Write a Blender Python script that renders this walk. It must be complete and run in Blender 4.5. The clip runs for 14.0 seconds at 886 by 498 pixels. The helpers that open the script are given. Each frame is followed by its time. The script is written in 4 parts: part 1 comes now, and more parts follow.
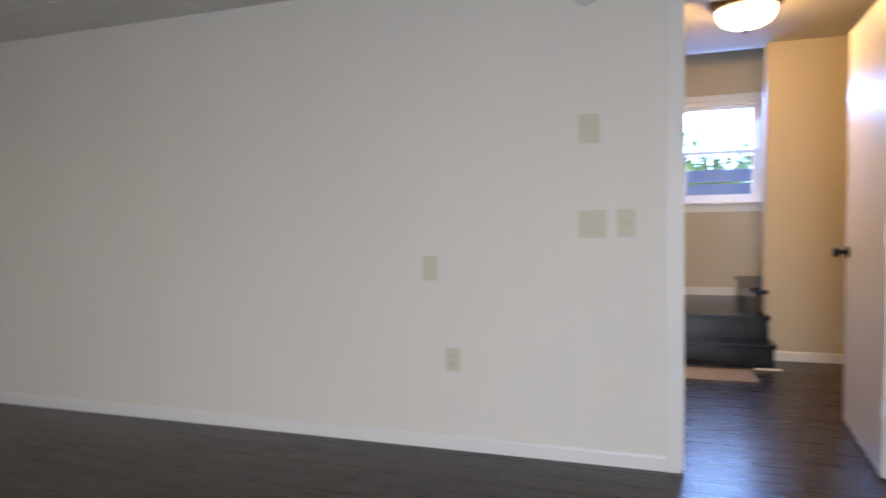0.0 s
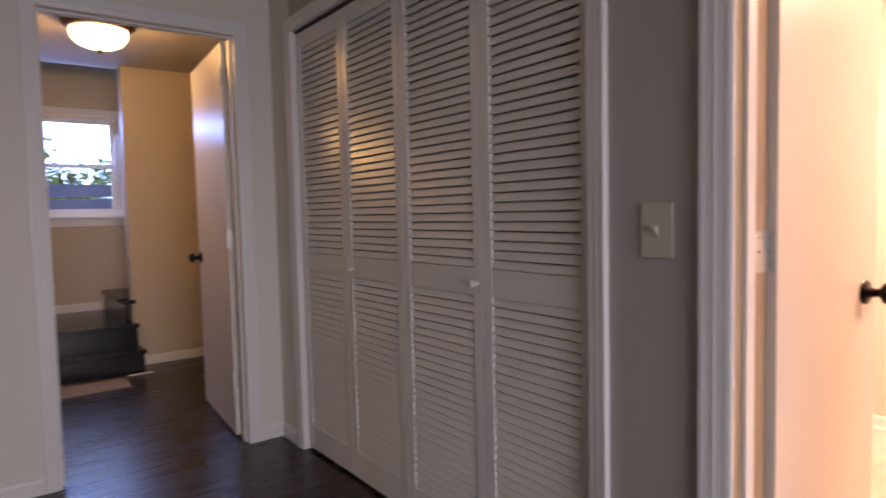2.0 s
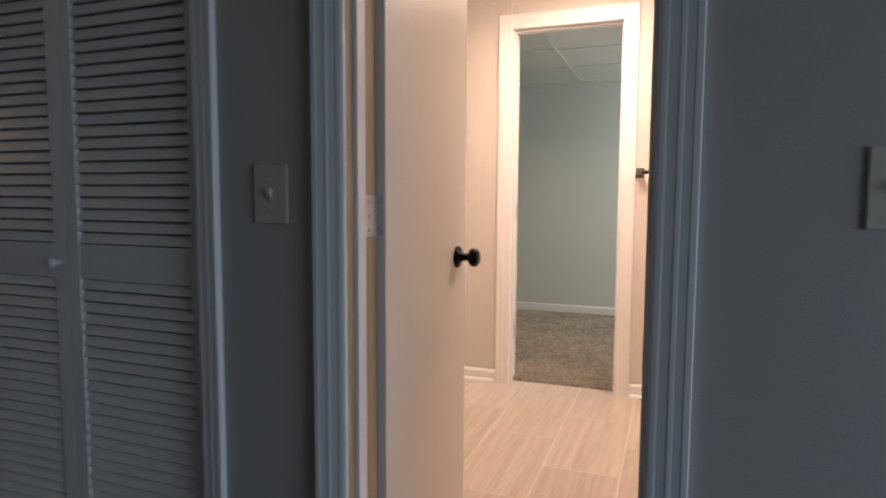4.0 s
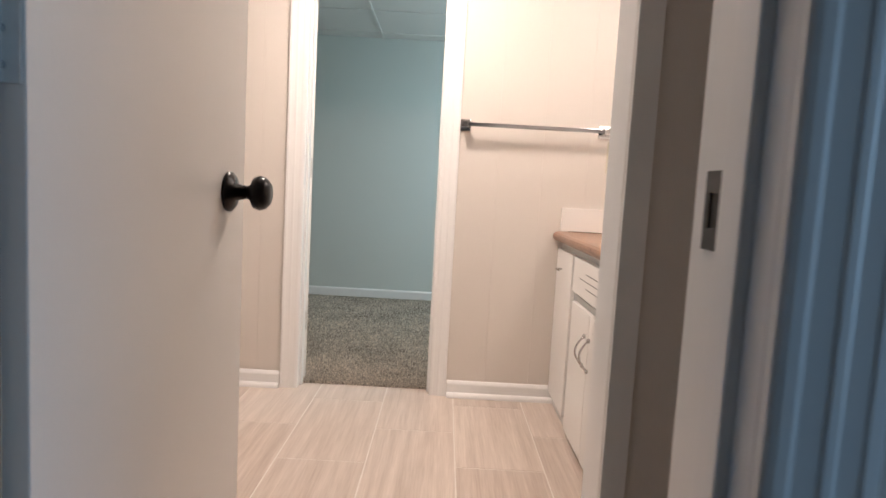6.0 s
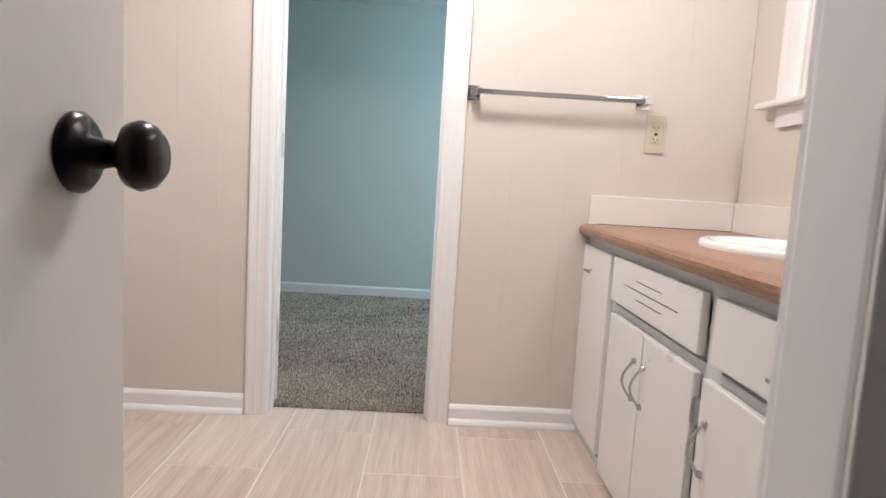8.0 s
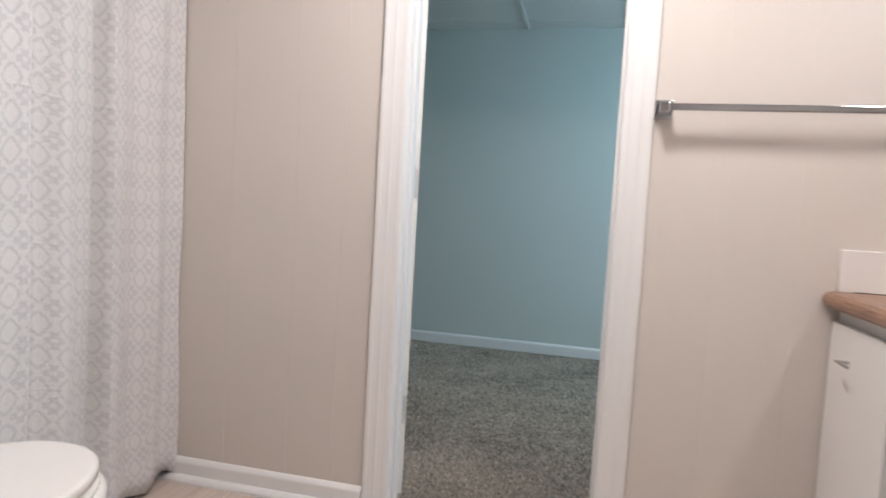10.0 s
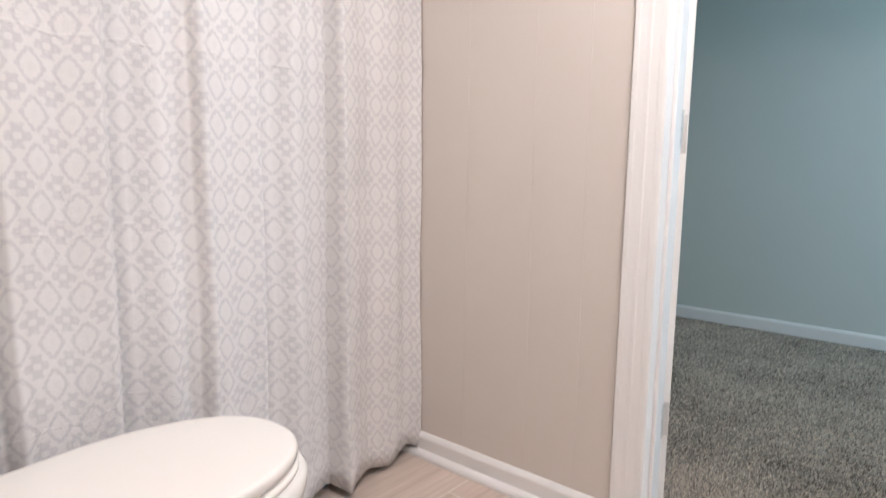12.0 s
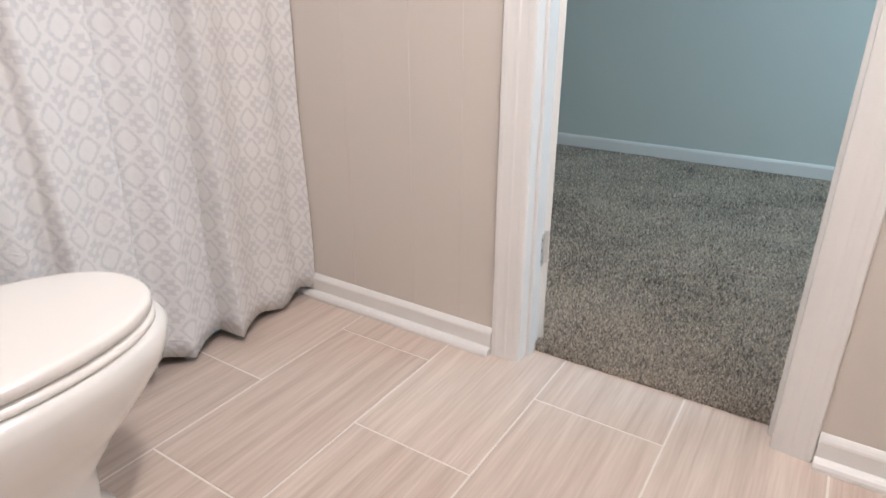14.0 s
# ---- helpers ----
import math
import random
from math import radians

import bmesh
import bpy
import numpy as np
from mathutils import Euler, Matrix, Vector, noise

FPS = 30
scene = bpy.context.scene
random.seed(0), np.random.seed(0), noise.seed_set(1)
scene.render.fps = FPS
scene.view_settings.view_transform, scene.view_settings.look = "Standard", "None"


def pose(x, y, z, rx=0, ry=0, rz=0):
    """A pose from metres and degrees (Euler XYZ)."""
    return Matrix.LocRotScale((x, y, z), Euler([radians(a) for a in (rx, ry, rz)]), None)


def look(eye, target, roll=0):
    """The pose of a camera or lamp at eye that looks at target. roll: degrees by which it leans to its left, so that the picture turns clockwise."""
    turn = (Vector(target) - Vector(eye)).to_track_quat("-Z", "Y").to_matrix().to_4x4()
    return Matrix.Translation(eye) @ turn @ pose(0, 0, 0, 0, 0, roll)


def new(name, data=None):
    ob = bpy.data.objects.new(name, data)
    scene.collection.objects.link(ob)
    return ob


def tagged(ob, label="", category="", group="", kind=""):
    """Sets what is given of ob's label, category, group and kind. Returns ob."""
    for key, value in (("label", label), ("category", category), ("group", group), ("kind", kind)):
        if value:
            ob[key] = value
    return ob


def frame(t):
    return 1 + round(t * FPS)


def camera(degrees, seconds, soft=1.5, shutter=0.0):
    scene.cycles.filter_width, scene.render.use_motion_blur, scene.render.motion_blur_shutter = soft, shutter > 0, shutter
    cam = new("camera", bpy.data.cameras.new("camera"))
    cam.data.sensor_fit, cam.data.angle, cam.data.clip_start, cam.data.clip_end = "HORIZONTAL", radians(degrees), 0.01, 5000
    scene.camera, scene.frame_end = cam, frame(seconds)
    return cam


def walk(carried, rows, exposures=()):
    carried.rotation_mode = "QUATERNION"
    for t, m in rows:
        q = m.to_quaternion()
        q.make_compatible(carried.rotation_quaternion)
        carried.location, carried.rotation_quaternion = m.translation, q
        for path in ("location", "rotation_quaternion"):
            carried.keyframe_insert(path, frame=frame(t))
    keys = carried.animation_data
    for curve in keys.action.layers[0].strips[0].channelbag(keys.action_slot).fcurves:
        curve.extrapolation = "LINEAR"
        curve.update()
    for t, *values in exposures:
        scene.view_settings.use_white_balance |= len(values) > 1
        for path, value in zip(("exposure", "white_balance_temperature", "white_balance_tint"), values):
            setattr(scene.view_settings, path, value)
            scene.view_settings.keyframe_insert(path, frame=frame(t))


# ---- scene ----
cam = camera(71.5, 14.0, shutter=0.4)
PATH = [
    (0.0, pose(0.636, 0.097, 1.183, 86.29, 1.34, 18.04)),
    (0.5, pose(0.591, 0.033, 1.176, 87.35, 1.58, 0.98)),
    (1.0, pose(0.564, -0.074, 1.119, 88.55, 1.08, -11.38)),
    (1.5, pose(0.530, -0.152, 1.147, 87.32, 0.88, -24.80)),
    (2.0, pose(0.564, -0.142, 1.155, 86.60, 1.26, -36.99)),
    (2.5, pose(0.592, -0.134, 1.163, 86.34, 1.03, -45.94)),
    (3.0, pose(0.579, -0.160, 1.159, 86.52, 0.25, -53.38)),
    (3.5, pose(0.598, -0.163, 1.152, 85.77, 0.84, -60.78)),
    (4.0, pose(0.690, -0.117, 1.098, 85.19, -0.29, -69.59)),
    (4.2, pose(0.737, -0.103, 1.078, 84.95, -1.09, -72.09)),
    (6.3, pose(1.493, 0.155, 0.931, 84.26, -3.09, -90.97)),
    (6.5, pose(1.536, 0.166, 0.927, 83.98, -3.13, -91.37)),
    (7.0, pose(1.634, 0.167, 0.916, 83.26, -3.61, -91.41)),
    (7.2, pose(1.689, 0.171, 0.910, 83.22, -3.51, -91.42)),
    (9.3, pose(2.253, 0.234, 0.942, 86.90, -3.20, -88.50)),
    (9.5, pose(2.300, 0.236, 0.946, 86.53, -3.41, -85.68)),
    (10.0, pose(2.432, 0.221, 0.940, 86.23, -3.29, -76.55)),
    (10.5, pose(2.541, 0.201, 0.953, 86.09, -2.50, -67.16)),
    (11.0, pose(2.597, 0.216, 0.941, 86.51, -1.68, -59.79)),
    (11.5, pose(2.688, 0.254, 0.936, 86.10, -1.21, -54.12)),
    (12.0, pose(2.766, 0.232, 0.939, 81.89, -0.74, -49.93)),
    (12.5, pose(2.831, 0.222, 0.922, 75.64, 0.45, -49.19)),
    (13.0, pose(2.850, 0.230, 0.905, 71.68, 0.31, -52.39)),
    (13.5, pose(2.863, 0.202, 0.915, 69.03, -0.09, -55.27)),
    (14.0, pose(2.889, 0.170, 0.915, 67.17, -0.04, -57.00)),
]
EXPOSURES = [
    (0.0, 1.25, 7950, 23), (0.5, 1.35, 8500, 22), (1.0, 1.48, 9000, 25), (1.5, 1.45, 9500, 30), (2.1, -0.06, 8400, 40), (2.5, -0.40, 7200, 28), (3.0, -0.65, 6600, 26),
    (3.5, -0.95, 6700, 24), (4.2, -0.97, 6400, 13), (6.3, -0.85, 5250, 4), (7.2, -0.72, 5000, 1), (9.3, -1.32, 4780, 0), (10.5, -0.93, 4820, 2), (11.2, -0.78, 4840, 3), (12.5, -0.87, 4860, 2), (14.0, -0.82, 4840, 1),
]
walk(cam, PATH, EXPOSURES)

# ---------------------------------------------------------------- world and light
world = bpy.data.worlds.new("sky")
scene.world = world
world.use_nodes = True
wn = world.node_tree.nodes
sky = wn.new("ShaderNodeTexSky")
sky.sky_type = "NISHITA"
sky.sun_disc = False
sky.sun_elevation, sky.sun_rotation = radians(42), radians(150)
world.node_tree.links.new(sky.outputs[0], wn["Background"].inputs[0])
wn["Background"].inputs[1].default_value = 0.15


def lamp(name, kind, m, power, colour, size=0.1, size_y=None, angle=None, spread=180):
    data = bpy.data.lights.new(name, kind)
    data.energy, data.color = power, colour
    if kind == "AREA":
        data.shape, data.size, data.size_y = "RECTANGLE", size, size_y or size
        data.spread = radians(spread)
    elif kind == "POINT":
        data.shadow_soft_size = size
    elif kind == "SUN":
        data.angle = radians(angle)
    ob = new(name, data)
    ob.matrix_world = m
    return ob


lamp("sun", "SUN", look((-14, 12, 18), (0, 0, 0)), 3.0, (1.0, 0.95, 0.88), angle=0.5)
# daylight in the window openings of the front room and the bedroom
lamp("front_window_daylight", "AREA", look((0.62, -2.69, 0.95), (0.45, 2.9, -1.0)), 38, (0.58, 0.78, 1.0), 1.8, 1.6, spread=130)
lamp("bedroom_window_daylight", "AREA", look((5.5, -1.29, 1.55), (5.6, 1.5, 0.7)), 43, (0.90, 1.0, 0.95), 1.0, 0.85)
# bulbs inside the fittings
lamp("hall_bulb", "POINT", pose(1.185, 4.0, 2.21), 8.0, (1.0, 0.67, 0.22), 0.07)
lamp("bath_ceiling_bulb", "POINT", pose(3.52, 0.32, 2.18), 21, (1.0, 0.72, 0.545), 0.06)
# area lamp added under the bathroom dome to brighten floor and lower walls
lamp("bath_floor_fill", "AREA", look((3.52, 0.32, 2.165), (3.521, 0.32, 0)), 46, (1.0, 0.72, 0.545), 0.22, 0.22)
# area lamp standing in for the light bar's bulbs, set below them
lamp("vanity_bulbs", "AREA", look((3.30, -0.80, 1.98), (3.35, -0.1, 0.6)), 17, (1.0, 0.74, 0.57), 0.6, 0.08)
# blue area strip added inside the stair window to strengthen its daylight
lamp("hall_window_blue_fill", "AREA", look((1.235, 6.04, 2.02), (1.2, 4.2, 0.5)), 8.5, (0.12, 0.36, 1.0), 0.70, 0.10)


# ---------------------------------------------------------------- materials
def material(name, base, rough=0.5, metal=0.0, spread=0.05, scale=6.0, bump=0.0, bump_scale=120.0, coat=0.0, wear=0.0, rand=0.0, spec=0.5, stretch=None):
    """Principled paint, plastic or metal with tonal variation at two scales and fine relief."""
    m = bpy.data.materials.new(name)
    m.use_nodes = True
    nt = m.node_tree
    b = nt.nodes["Principled BSDF"]
    b.inputs["Roughness"].default_value = rough
    b.inputs["Metallic"].default_value = metal
    b.inputs["Coat Weight"].default_value = coat
    b.inputs["Specular IOR Level"].default_value = spec
    tc = nt.nodes.new("ShaderNodeTexCoord")
    src = tc.outputs["Object"]
    if stretch:
        mp = nt.nodes.new("ShaderNodeMapping")
        mp.inputs["Scale"].default_value = stretch
        nt.links.new(src, mp.inputs["Vector"])
        src = mp.outputs["Vector"]
    big = nt.nodes.new("ShaderNodeTexNoise")
    big.inputs["Scale"].default_value, big.inputs["Detail"].default_value = scale, 4
    fine = nt.nodes.new("ShaderNodeTexNoise")
    fine.inputs["Scale"].default_value, fine.inputs["Detail"].default_value = bump_scale, 3
    nt.links.new(src, big.inputs["Vector"])
    nt.links.new(src, fine.inputs["Vector"])
    mix = nt.nodes.new("ShaderNodeMix")
    mix.data_type = "RGBA"
    mix.inputs["A"].default_value = (*[c * (1 - spread) for c in base], 1)
    mix.inputs["B"].default_value = (*[min(c * (1 + spread), 1) for c in base], 1)
    add = nt.nodes.new("ShaderNodeMath")
    add.operation = "ADD"
    half = nt.nodes.new("ShaderNodeMath")
    half.operation = "MULTIPLY_ADD"
    half.inputs[1].default_value, half.inputs[2].default_value = 0.4, -0.2
    nt.links.new(fine.outputs["Fac"], half.inputs[0])
    nt.links.new(big.outputs["Fac"], add.inputs[0])
    nt.links.new(half.outputs[0], add.inputs[1])
    fac = add.outputs[0]
    if rand:
        info = nt.nodes.new("ShaderNodeObjectInfo")
        ra = nt.nodes.new("ShaderNodeMath")
        ra.operation = "MULTIPLY_ADD"
        ra.inputs[1].default_value = rand
        nt.links.new(info.outputs["Random"], ra.inputs[0])
        nt.links.new(fac, ra.inputs[2])
        fac = ra.outputs[0]
    nt.links.new(fac, mix.inputs["Factor"])
    nt.links.new(mix.outputs["Result"], b.inputs["Base Color"])
    rr = nt.nodes.new("ShaderNodeMapRange")
    rr.inputs["To Min"].default_value, rr.inputs["To Max"].default_value = max(rough * 0.93 - wear, 0.02), min(rough * 1.07 + wear, 1)
    nt.links.new(big.outputs["Fac"], rr.inputs["Value"])
    nt.links.new(rr.outputs["Result"], b.inputs["Roughness"])
    if bump:
        bp = nt.nodes.new("ShaderNodeBump")
        bp.inputs["Strength"].default_value, bp.inputs["Distance"].default_value = bump, 0.004
        nt.links.new(fine.outputs["Fac"], bp.inputs["Height"])
        nt.links.new(bp.outputs["Normal"], b.inputs["Normal"])
    return m


def glow(name, colour, strength):
    m = bpy.data.materials.new(name)
    m.use_nodes = True
    b = m.node_tree.nodes["Principled BSDF"]
    b.inputs["Base Color"].default_value = (0.9, 0.88, 0.82, 1)
    b.inputs["Roughness"].default_value = 0.25
    b.inputs["Emission Color"].default_value = (*colour, 1)
    b.inputs["Emission Strength"].default_value = strength
    return m


def glass(name, rough=0.0):
    m = bpy.data.materials.new(name)
    m.use_nodes = True
    b = m.node_tree.nodes["Principled BSDF"]
    b.inputs["Base Color"].default_value = (0.96, 0.98, 0.98, 1)
    b.inputs["Roughness"].default_value = rough
    b.inputs["Transmission Weight"].default_value = 1.0
    b.inputs["IOR"].default_value = 1.45
    return m


def grain(name, dark, light, along, rough=0.35, scale=30.0, rand=0.5, bump=0.1, coat=0.0, stretch=0.06, contrast=(0.35, 0.65)):
    """Streaked surface (wood, striated tile) whose grain runs along the axis given (0 x, 1 y, 2 z)."""
    m = bpy.data.materials.new(name)
    m.use_nodes = True
    nt = m.node_tree
    b = nt.nodes["Principled BSDF"]
    b.inputs["Coat Weight"].default_value = coat
    tc = nt.nodes.new("ShaderNodeTexCoord")
    info = nt.nodes.new("ShaderNodeObjectInfo")
    off = nt.nodes.new("ShaderNodeVectorMath")
    off.operation = "MULTIPLY_ADD"
    off.inputs[1].default_value = (13.0, 17.0, 7.0)
    nt.links.new(info.outputs["Random"], off.inputs[0])
    nt.links.new(tc.outputs["Object"], off.inputs[2])
    mp = nt.nodes.new("ShaderNodeMapping")
    s = [1.0, 1.0, 1.0]
    s[along] = stretch
    mp.inputs["Scale"].default_value = s
    nt.links.new(off.outputs[0], mp.inputs["Vector"])
    n1 = nt.nodes.new("ShaderNodeTexNoise")
    n1.inputs["Scale"].default_value, n1.inputs["Detail"].default_value, n1.inputs["Roughness"].default_value = scale, 6, 0.6
    nt.links.new(mp.outputs["Vector"], n1.inputs["Vector"])
    n2 = nt.nodes.new("ShaderNodeTexNoise")
    n2.inputs["Scale"].default_value, n2.inputs["Detail"].default_value = scale * 5, 3
    nt.links.new(mp.outputs["Vector"], n2.inputs["Vector"])
    av = nt.nodes.new("ShaderNodeMath")
    av.operation = "MULTIPLY_ADD"
    av.inputs[1].default_value = 0.35
    nt.links.new(n2.outputs["Fac"], av.inputs[0])
    sc = nt.nodes.new("ShaderNodeMath")
    sc.operation = "MULTIPLY"
    sc.inputs[1].default_value = 0.65
    nt.links.new(n1.outputs["Fac"], sc.inputs[0])
    nt.links.new(sc.outputs[0], av.inputs[2])
    ra = nt.nodes.new("ShaderNodeMath")
    ra.operation = "MULTIPLY_ADD"
    ra.inputs[1].default_value = rand * 0.3
    nt.links.new(info.outputs["Random"], ra.inputs[0])
    nt.links.new(av.outputs[0], ra.inputs[2])
    ramp = nt.nodes.new("ShaderNodeMapRange")
    ramp.inputs["From Min"].default_value, ramp.inputs["From Max"].default_value = contrast[0], contrast[1] + rand * 0.3
    nt.links.new(ra.outputs[0], ramp.inputs["Value"])
    mix = nt.nodes.new("ShaderNodeMix")
    mix.data_type = "RGBA"
    mix.inputs["A"].default_value, mix.inputs["B"].default_value = (*dark, 1), (*light, 1)
    nt.links.new(ramp.outputs["Result"], mix.inputs["Factor"])
    nt.links.new(mix.outputs["Result"], b.inputs["Base Color"])
    rr = nt.nodes.new("ShaderNodeMapRange")
    rr.inputs["To Min"].default_value, rr.inputs["To Max"].default_value = max(0.03, rough - 0.08), rough + 0.1
    nt.links.new(n1.outputs["Fac"], rr.inputs["Value"])
    nt.links.new(rr.outputs["Result"], b.inputs["Roughness"])
    bp = nt.nodes.new("ShaderNodeBump")
    bp.inputs["Strength"].default_value, bp.inputs["Distance"].default_value = bump, 0.003
    nt.links.new(av.outputs[0], bp.inputs["Height"])
    nt.links.new(bp.outputs["Normal"], b.inputs["Normal"])
    return m


def damask(name):
    """Off-white cloth with an ogee lattice of diamonds and rosettes in satin grey, woven relief."""
    m = bpy.data.materials.new(name)
    m.use_nodes = True
    nt = m.node_tree
    b = nt.nodes["Principled BSDF"]
    b.inputs["Roughness"].default_value = 0.75
    uv = nt.nodes.new("ShaderNodeUVMap")
    uv.uv_map = "cloth"
    sep = nt.nodes.new("ShaderNodeSeparateXYZ")
    nt.links.new(uv.outputs[0], sep.inputs[0])

    def mth(op, a, c=None):
        n = nt.nodes.new("ShaderNodeMath")
        n.operation = op
        for i, v in enumerate((a, c)):
            if v is None:
                continue
            if isinstance(v, (int, float)):
                n.inputs[i].default_value = v
            else:
                nt.links.new(v, n.inputs[i])
        return n.outputs[0]

    # the figure is woven in small steps, so its outline is a fine staircase
    su = mth("MULTIPLY", mth("ADD", mth("FLOOR", mth("DIVIDE", sep.outputs["X"], 0.0016)), 0.5), 0.0016)
    sv = mth("MULTIPLY", mth("ADD", mth("FLOOR", mth("DIVIDE", sep.outputs["Y"], 0.0018)), 0.5), 0.0018)
    cell = nt.nodes.new("ShaderNodeCombineXYZ")
    nt.links.new(su, cell.inputs[0])
    nt.links.new(sv, cell.inputs[1])
    wob = nt.nodes.new("ShaderNodeTexNoise")
    wob.inputs["Scale"].default_value = 38
    nt.links.new(cell.outputs[0], wob.inputs["Vector"])
    wv = mth("MULTIPLY", mth("SUBTRACT", wob.outputs["Fac"], 0.5), 0.45)
    px = mth("MULTIPLY", su, 2 * math.pi / 0.064)
    py = mth("MULTIPLY", sv, 2 * math.pi / 0.083)

    def smooth(v, lo, hi):
        n = nt.nodes.new("ShaderNodeMapRange")
        n.interpolation_type = "SMOOTHSTEP"
        n.inputs["From Min"].default_value, n.inputs["From Max"].default_value = lo, hi
        nt.links.new(v, n.inputs["Value"])
        return n.outputs["Result"]

    def peak(v):
        """Between a cosine and a triangle wave, so that the medallions come out as pointed ovals."""
        tri = mth("SUBTRACT", 1.0, mth("MULTIPLY", mth("PINGPONG", v, math.pi), 2 / math.pi))
        return mth("ADD", mth("MULTIPLY", mth("COSINE", v), 0.65), mth("MULTIPLY", tri, 0.35))

    # leafy lobes along the outlines
    lobes = mth("MULTIPLY", mth("COSINE", mth("MULTIPLY", px, 5.0)), mth("COSINE", mth("MULTIPLY", py, 4.0)))
    f = mth("ADD", mth("ADD", mth("ADD", peak(px), peak(py)), mth("MULTIPLY", lobes, 0.13)), wv)
    ring = mth("MULTIPLY", smooth(f, 0.08, 0.36), mth("SUBTRACT", 1.0, smooth(f, 0.62, 0.92)))
    dots = smooth(mth("MULTIPLY", mth("COSINE", mth("MULTIPLY", px, 2.0)), mth("COSINE", mth("MULTIPLY", py, 3.0))), -0.45, 0.05)
    knot = mth("MULTIPLY", mth("SUBTRACT", 1.0, smooth(f, -0.55, -0.30)), dots)
    core = mth("MULTIPLY", smooth(f, 1.60, 1.80), 0.15)
    broken = nt.nodes.new("ShaderNodeTexNoise")
    broken.inputs["Scale"].default_value, broken.inputs["Detail"].default_value = 130, 3
    nt.links.new(cell.outputs[0], broken.inputs["Vector"])
    fac = mth("MULTIPLY", mth("MAXIMUM", mth("MAXIMUM", ring, knot), core), smooth(broken.outputs["Fac"], 0.12, 0.55))
    # creases left from the packaging
    cr = mth("ABSOLUTE", mth("SUBTRACT", mth("FRACT", mth("DIVIDE", mth("ADD", sep.outputs["Y"], mth("MULTIPLY", wv, 0.004)), 0.365)), 0.14))
    crease = mth("SUBTRACT", 1.0, smooth(cr, 0.002, 0.012))
    weave = nt.nodes.new("ShaderNodeTexNoise")
    weave.inputs["Scale"].default_value = 900
    nt.links.new(uv.outputs[0], weave.inputs["Vector"])
    mix = nt.nodes.new("ShaderNodeMix")
    mix.data_type = "RGBA"
    mix.inputs["A"].default_value, mix.inputs["B"].default_value = (0.80, 0.792, 0.78, 1), (0.68, 0.675, 0.68, 1)
    nt.links.new(fac, mix.inputs["Factor"])
    nt.links.new(mix.outputs["Result"], b.inputs["Base Color"])
    hh = mth("ADD", mth("ADD", mth("MULTIPLY", fac, -1.0), mth("MULTIPLY", mth("MULTIPLY", crease, smooth(broken.outputs["Fac"], 0.45, 0.6)), 0.6)), mth("MULTIPLY", weave.outputs["Fac"], 0.4))
    bp = nt.nodes.new("ShaderNodeBump")
    bp.inputs["Strength"].default_value, bp.inputs["Distance"].default_value = 0.6, 0.008
    nt.links.new(hh, bp.inputs["Height"])
    nt.links.new(bp.outputs["Normal"], b.inputs["Normal"])
    return m


def carpet_mat(name):
    m = bpy.data.materials.new(name)
    m.use_nodes = True
    nt = m.node_tree
    b = nt.nodes["Principled BSDF"]
    b.inputs["Roughness"].default_value = 0.95
    b.inputs["Specular IOR Level"].default_value = 0.1
    tc = nt.nodes.new("ShaderNodeTexCoord")
    n1 = nt.nodes.new("ShaderNodeTexNoise")
    n1.inputs["Scale"].default_value, n1.inputs["Detail"].default_value, n1.inputs["Roughness"].default_value = 150, 4, 0.75
    n2 = nt.nodes.new("ShaderNodeTexNoise")
    n2.inputs["Scale"].default_value, n2.inputs["Detail"].default_value = 3.2, 3
    geo = nt.nodes.new("ShaderNodeNewGeometry")
    for n in (n1, n2):
        nt.links.new(tc.outputs["Object"], n.inputs["Vector"])
    a = nt.nodes.new("ShaderNodeMath")
    a.operation = "MULTIPLY_ADD"
    a.inputs[1].default_value = 0.52
    nt.links.new(n2.outputs["Fac"], a.inputs[0])
    nt.links.new(n1.outputs["Fac"], a.inputs[2])
    a2 = nt.nodes.new("ShaderNodeMath")
    a2.operation = "MULTIPLY_ADD"
    a2.inputs[1].default_value = 0.62
    nt.links.new(geo.outputs["Random Per Island"], a2.inputs[0])
    nt.links.new(a.outputs[0], a2.inputs[2])
    r = nt.nodes.new("ShaderNodeMapRange")
    r.inputs["From Min"].default_value, r.inputs["From Max"].default_value = 0.62, 1.33
    nt.links.new(a2.outputs[0], r.inputs["Value"])
    mix = nt.nodes.new("ShaderNodeMix")
    mix.data_type = "RGBA"
    mix.inputs["A"].default_value, mix.inputs["B"].default_value = (0.10, 0.082, 0.064, 1), (0.90, 0.80, 0.66, 1)
    nt.links.new(r.outputs["Result"], mix.inputs["Factor"])
    nt.links.new(mix.outputs["Result"], b.inputs["Base Color"])
    bp = nt.nodes.new("ShaderNodeBump")
    bp.inputs["Strength"].default_value, bp.inputs["Distance"].default_value = 1.0, 0.012
    nt.links.new(n1.outputs["Fac"], bp.inputs["Height"])
    nt.links.new(bp.outputs["Normal"], b.inputs["Normal"])
    return m


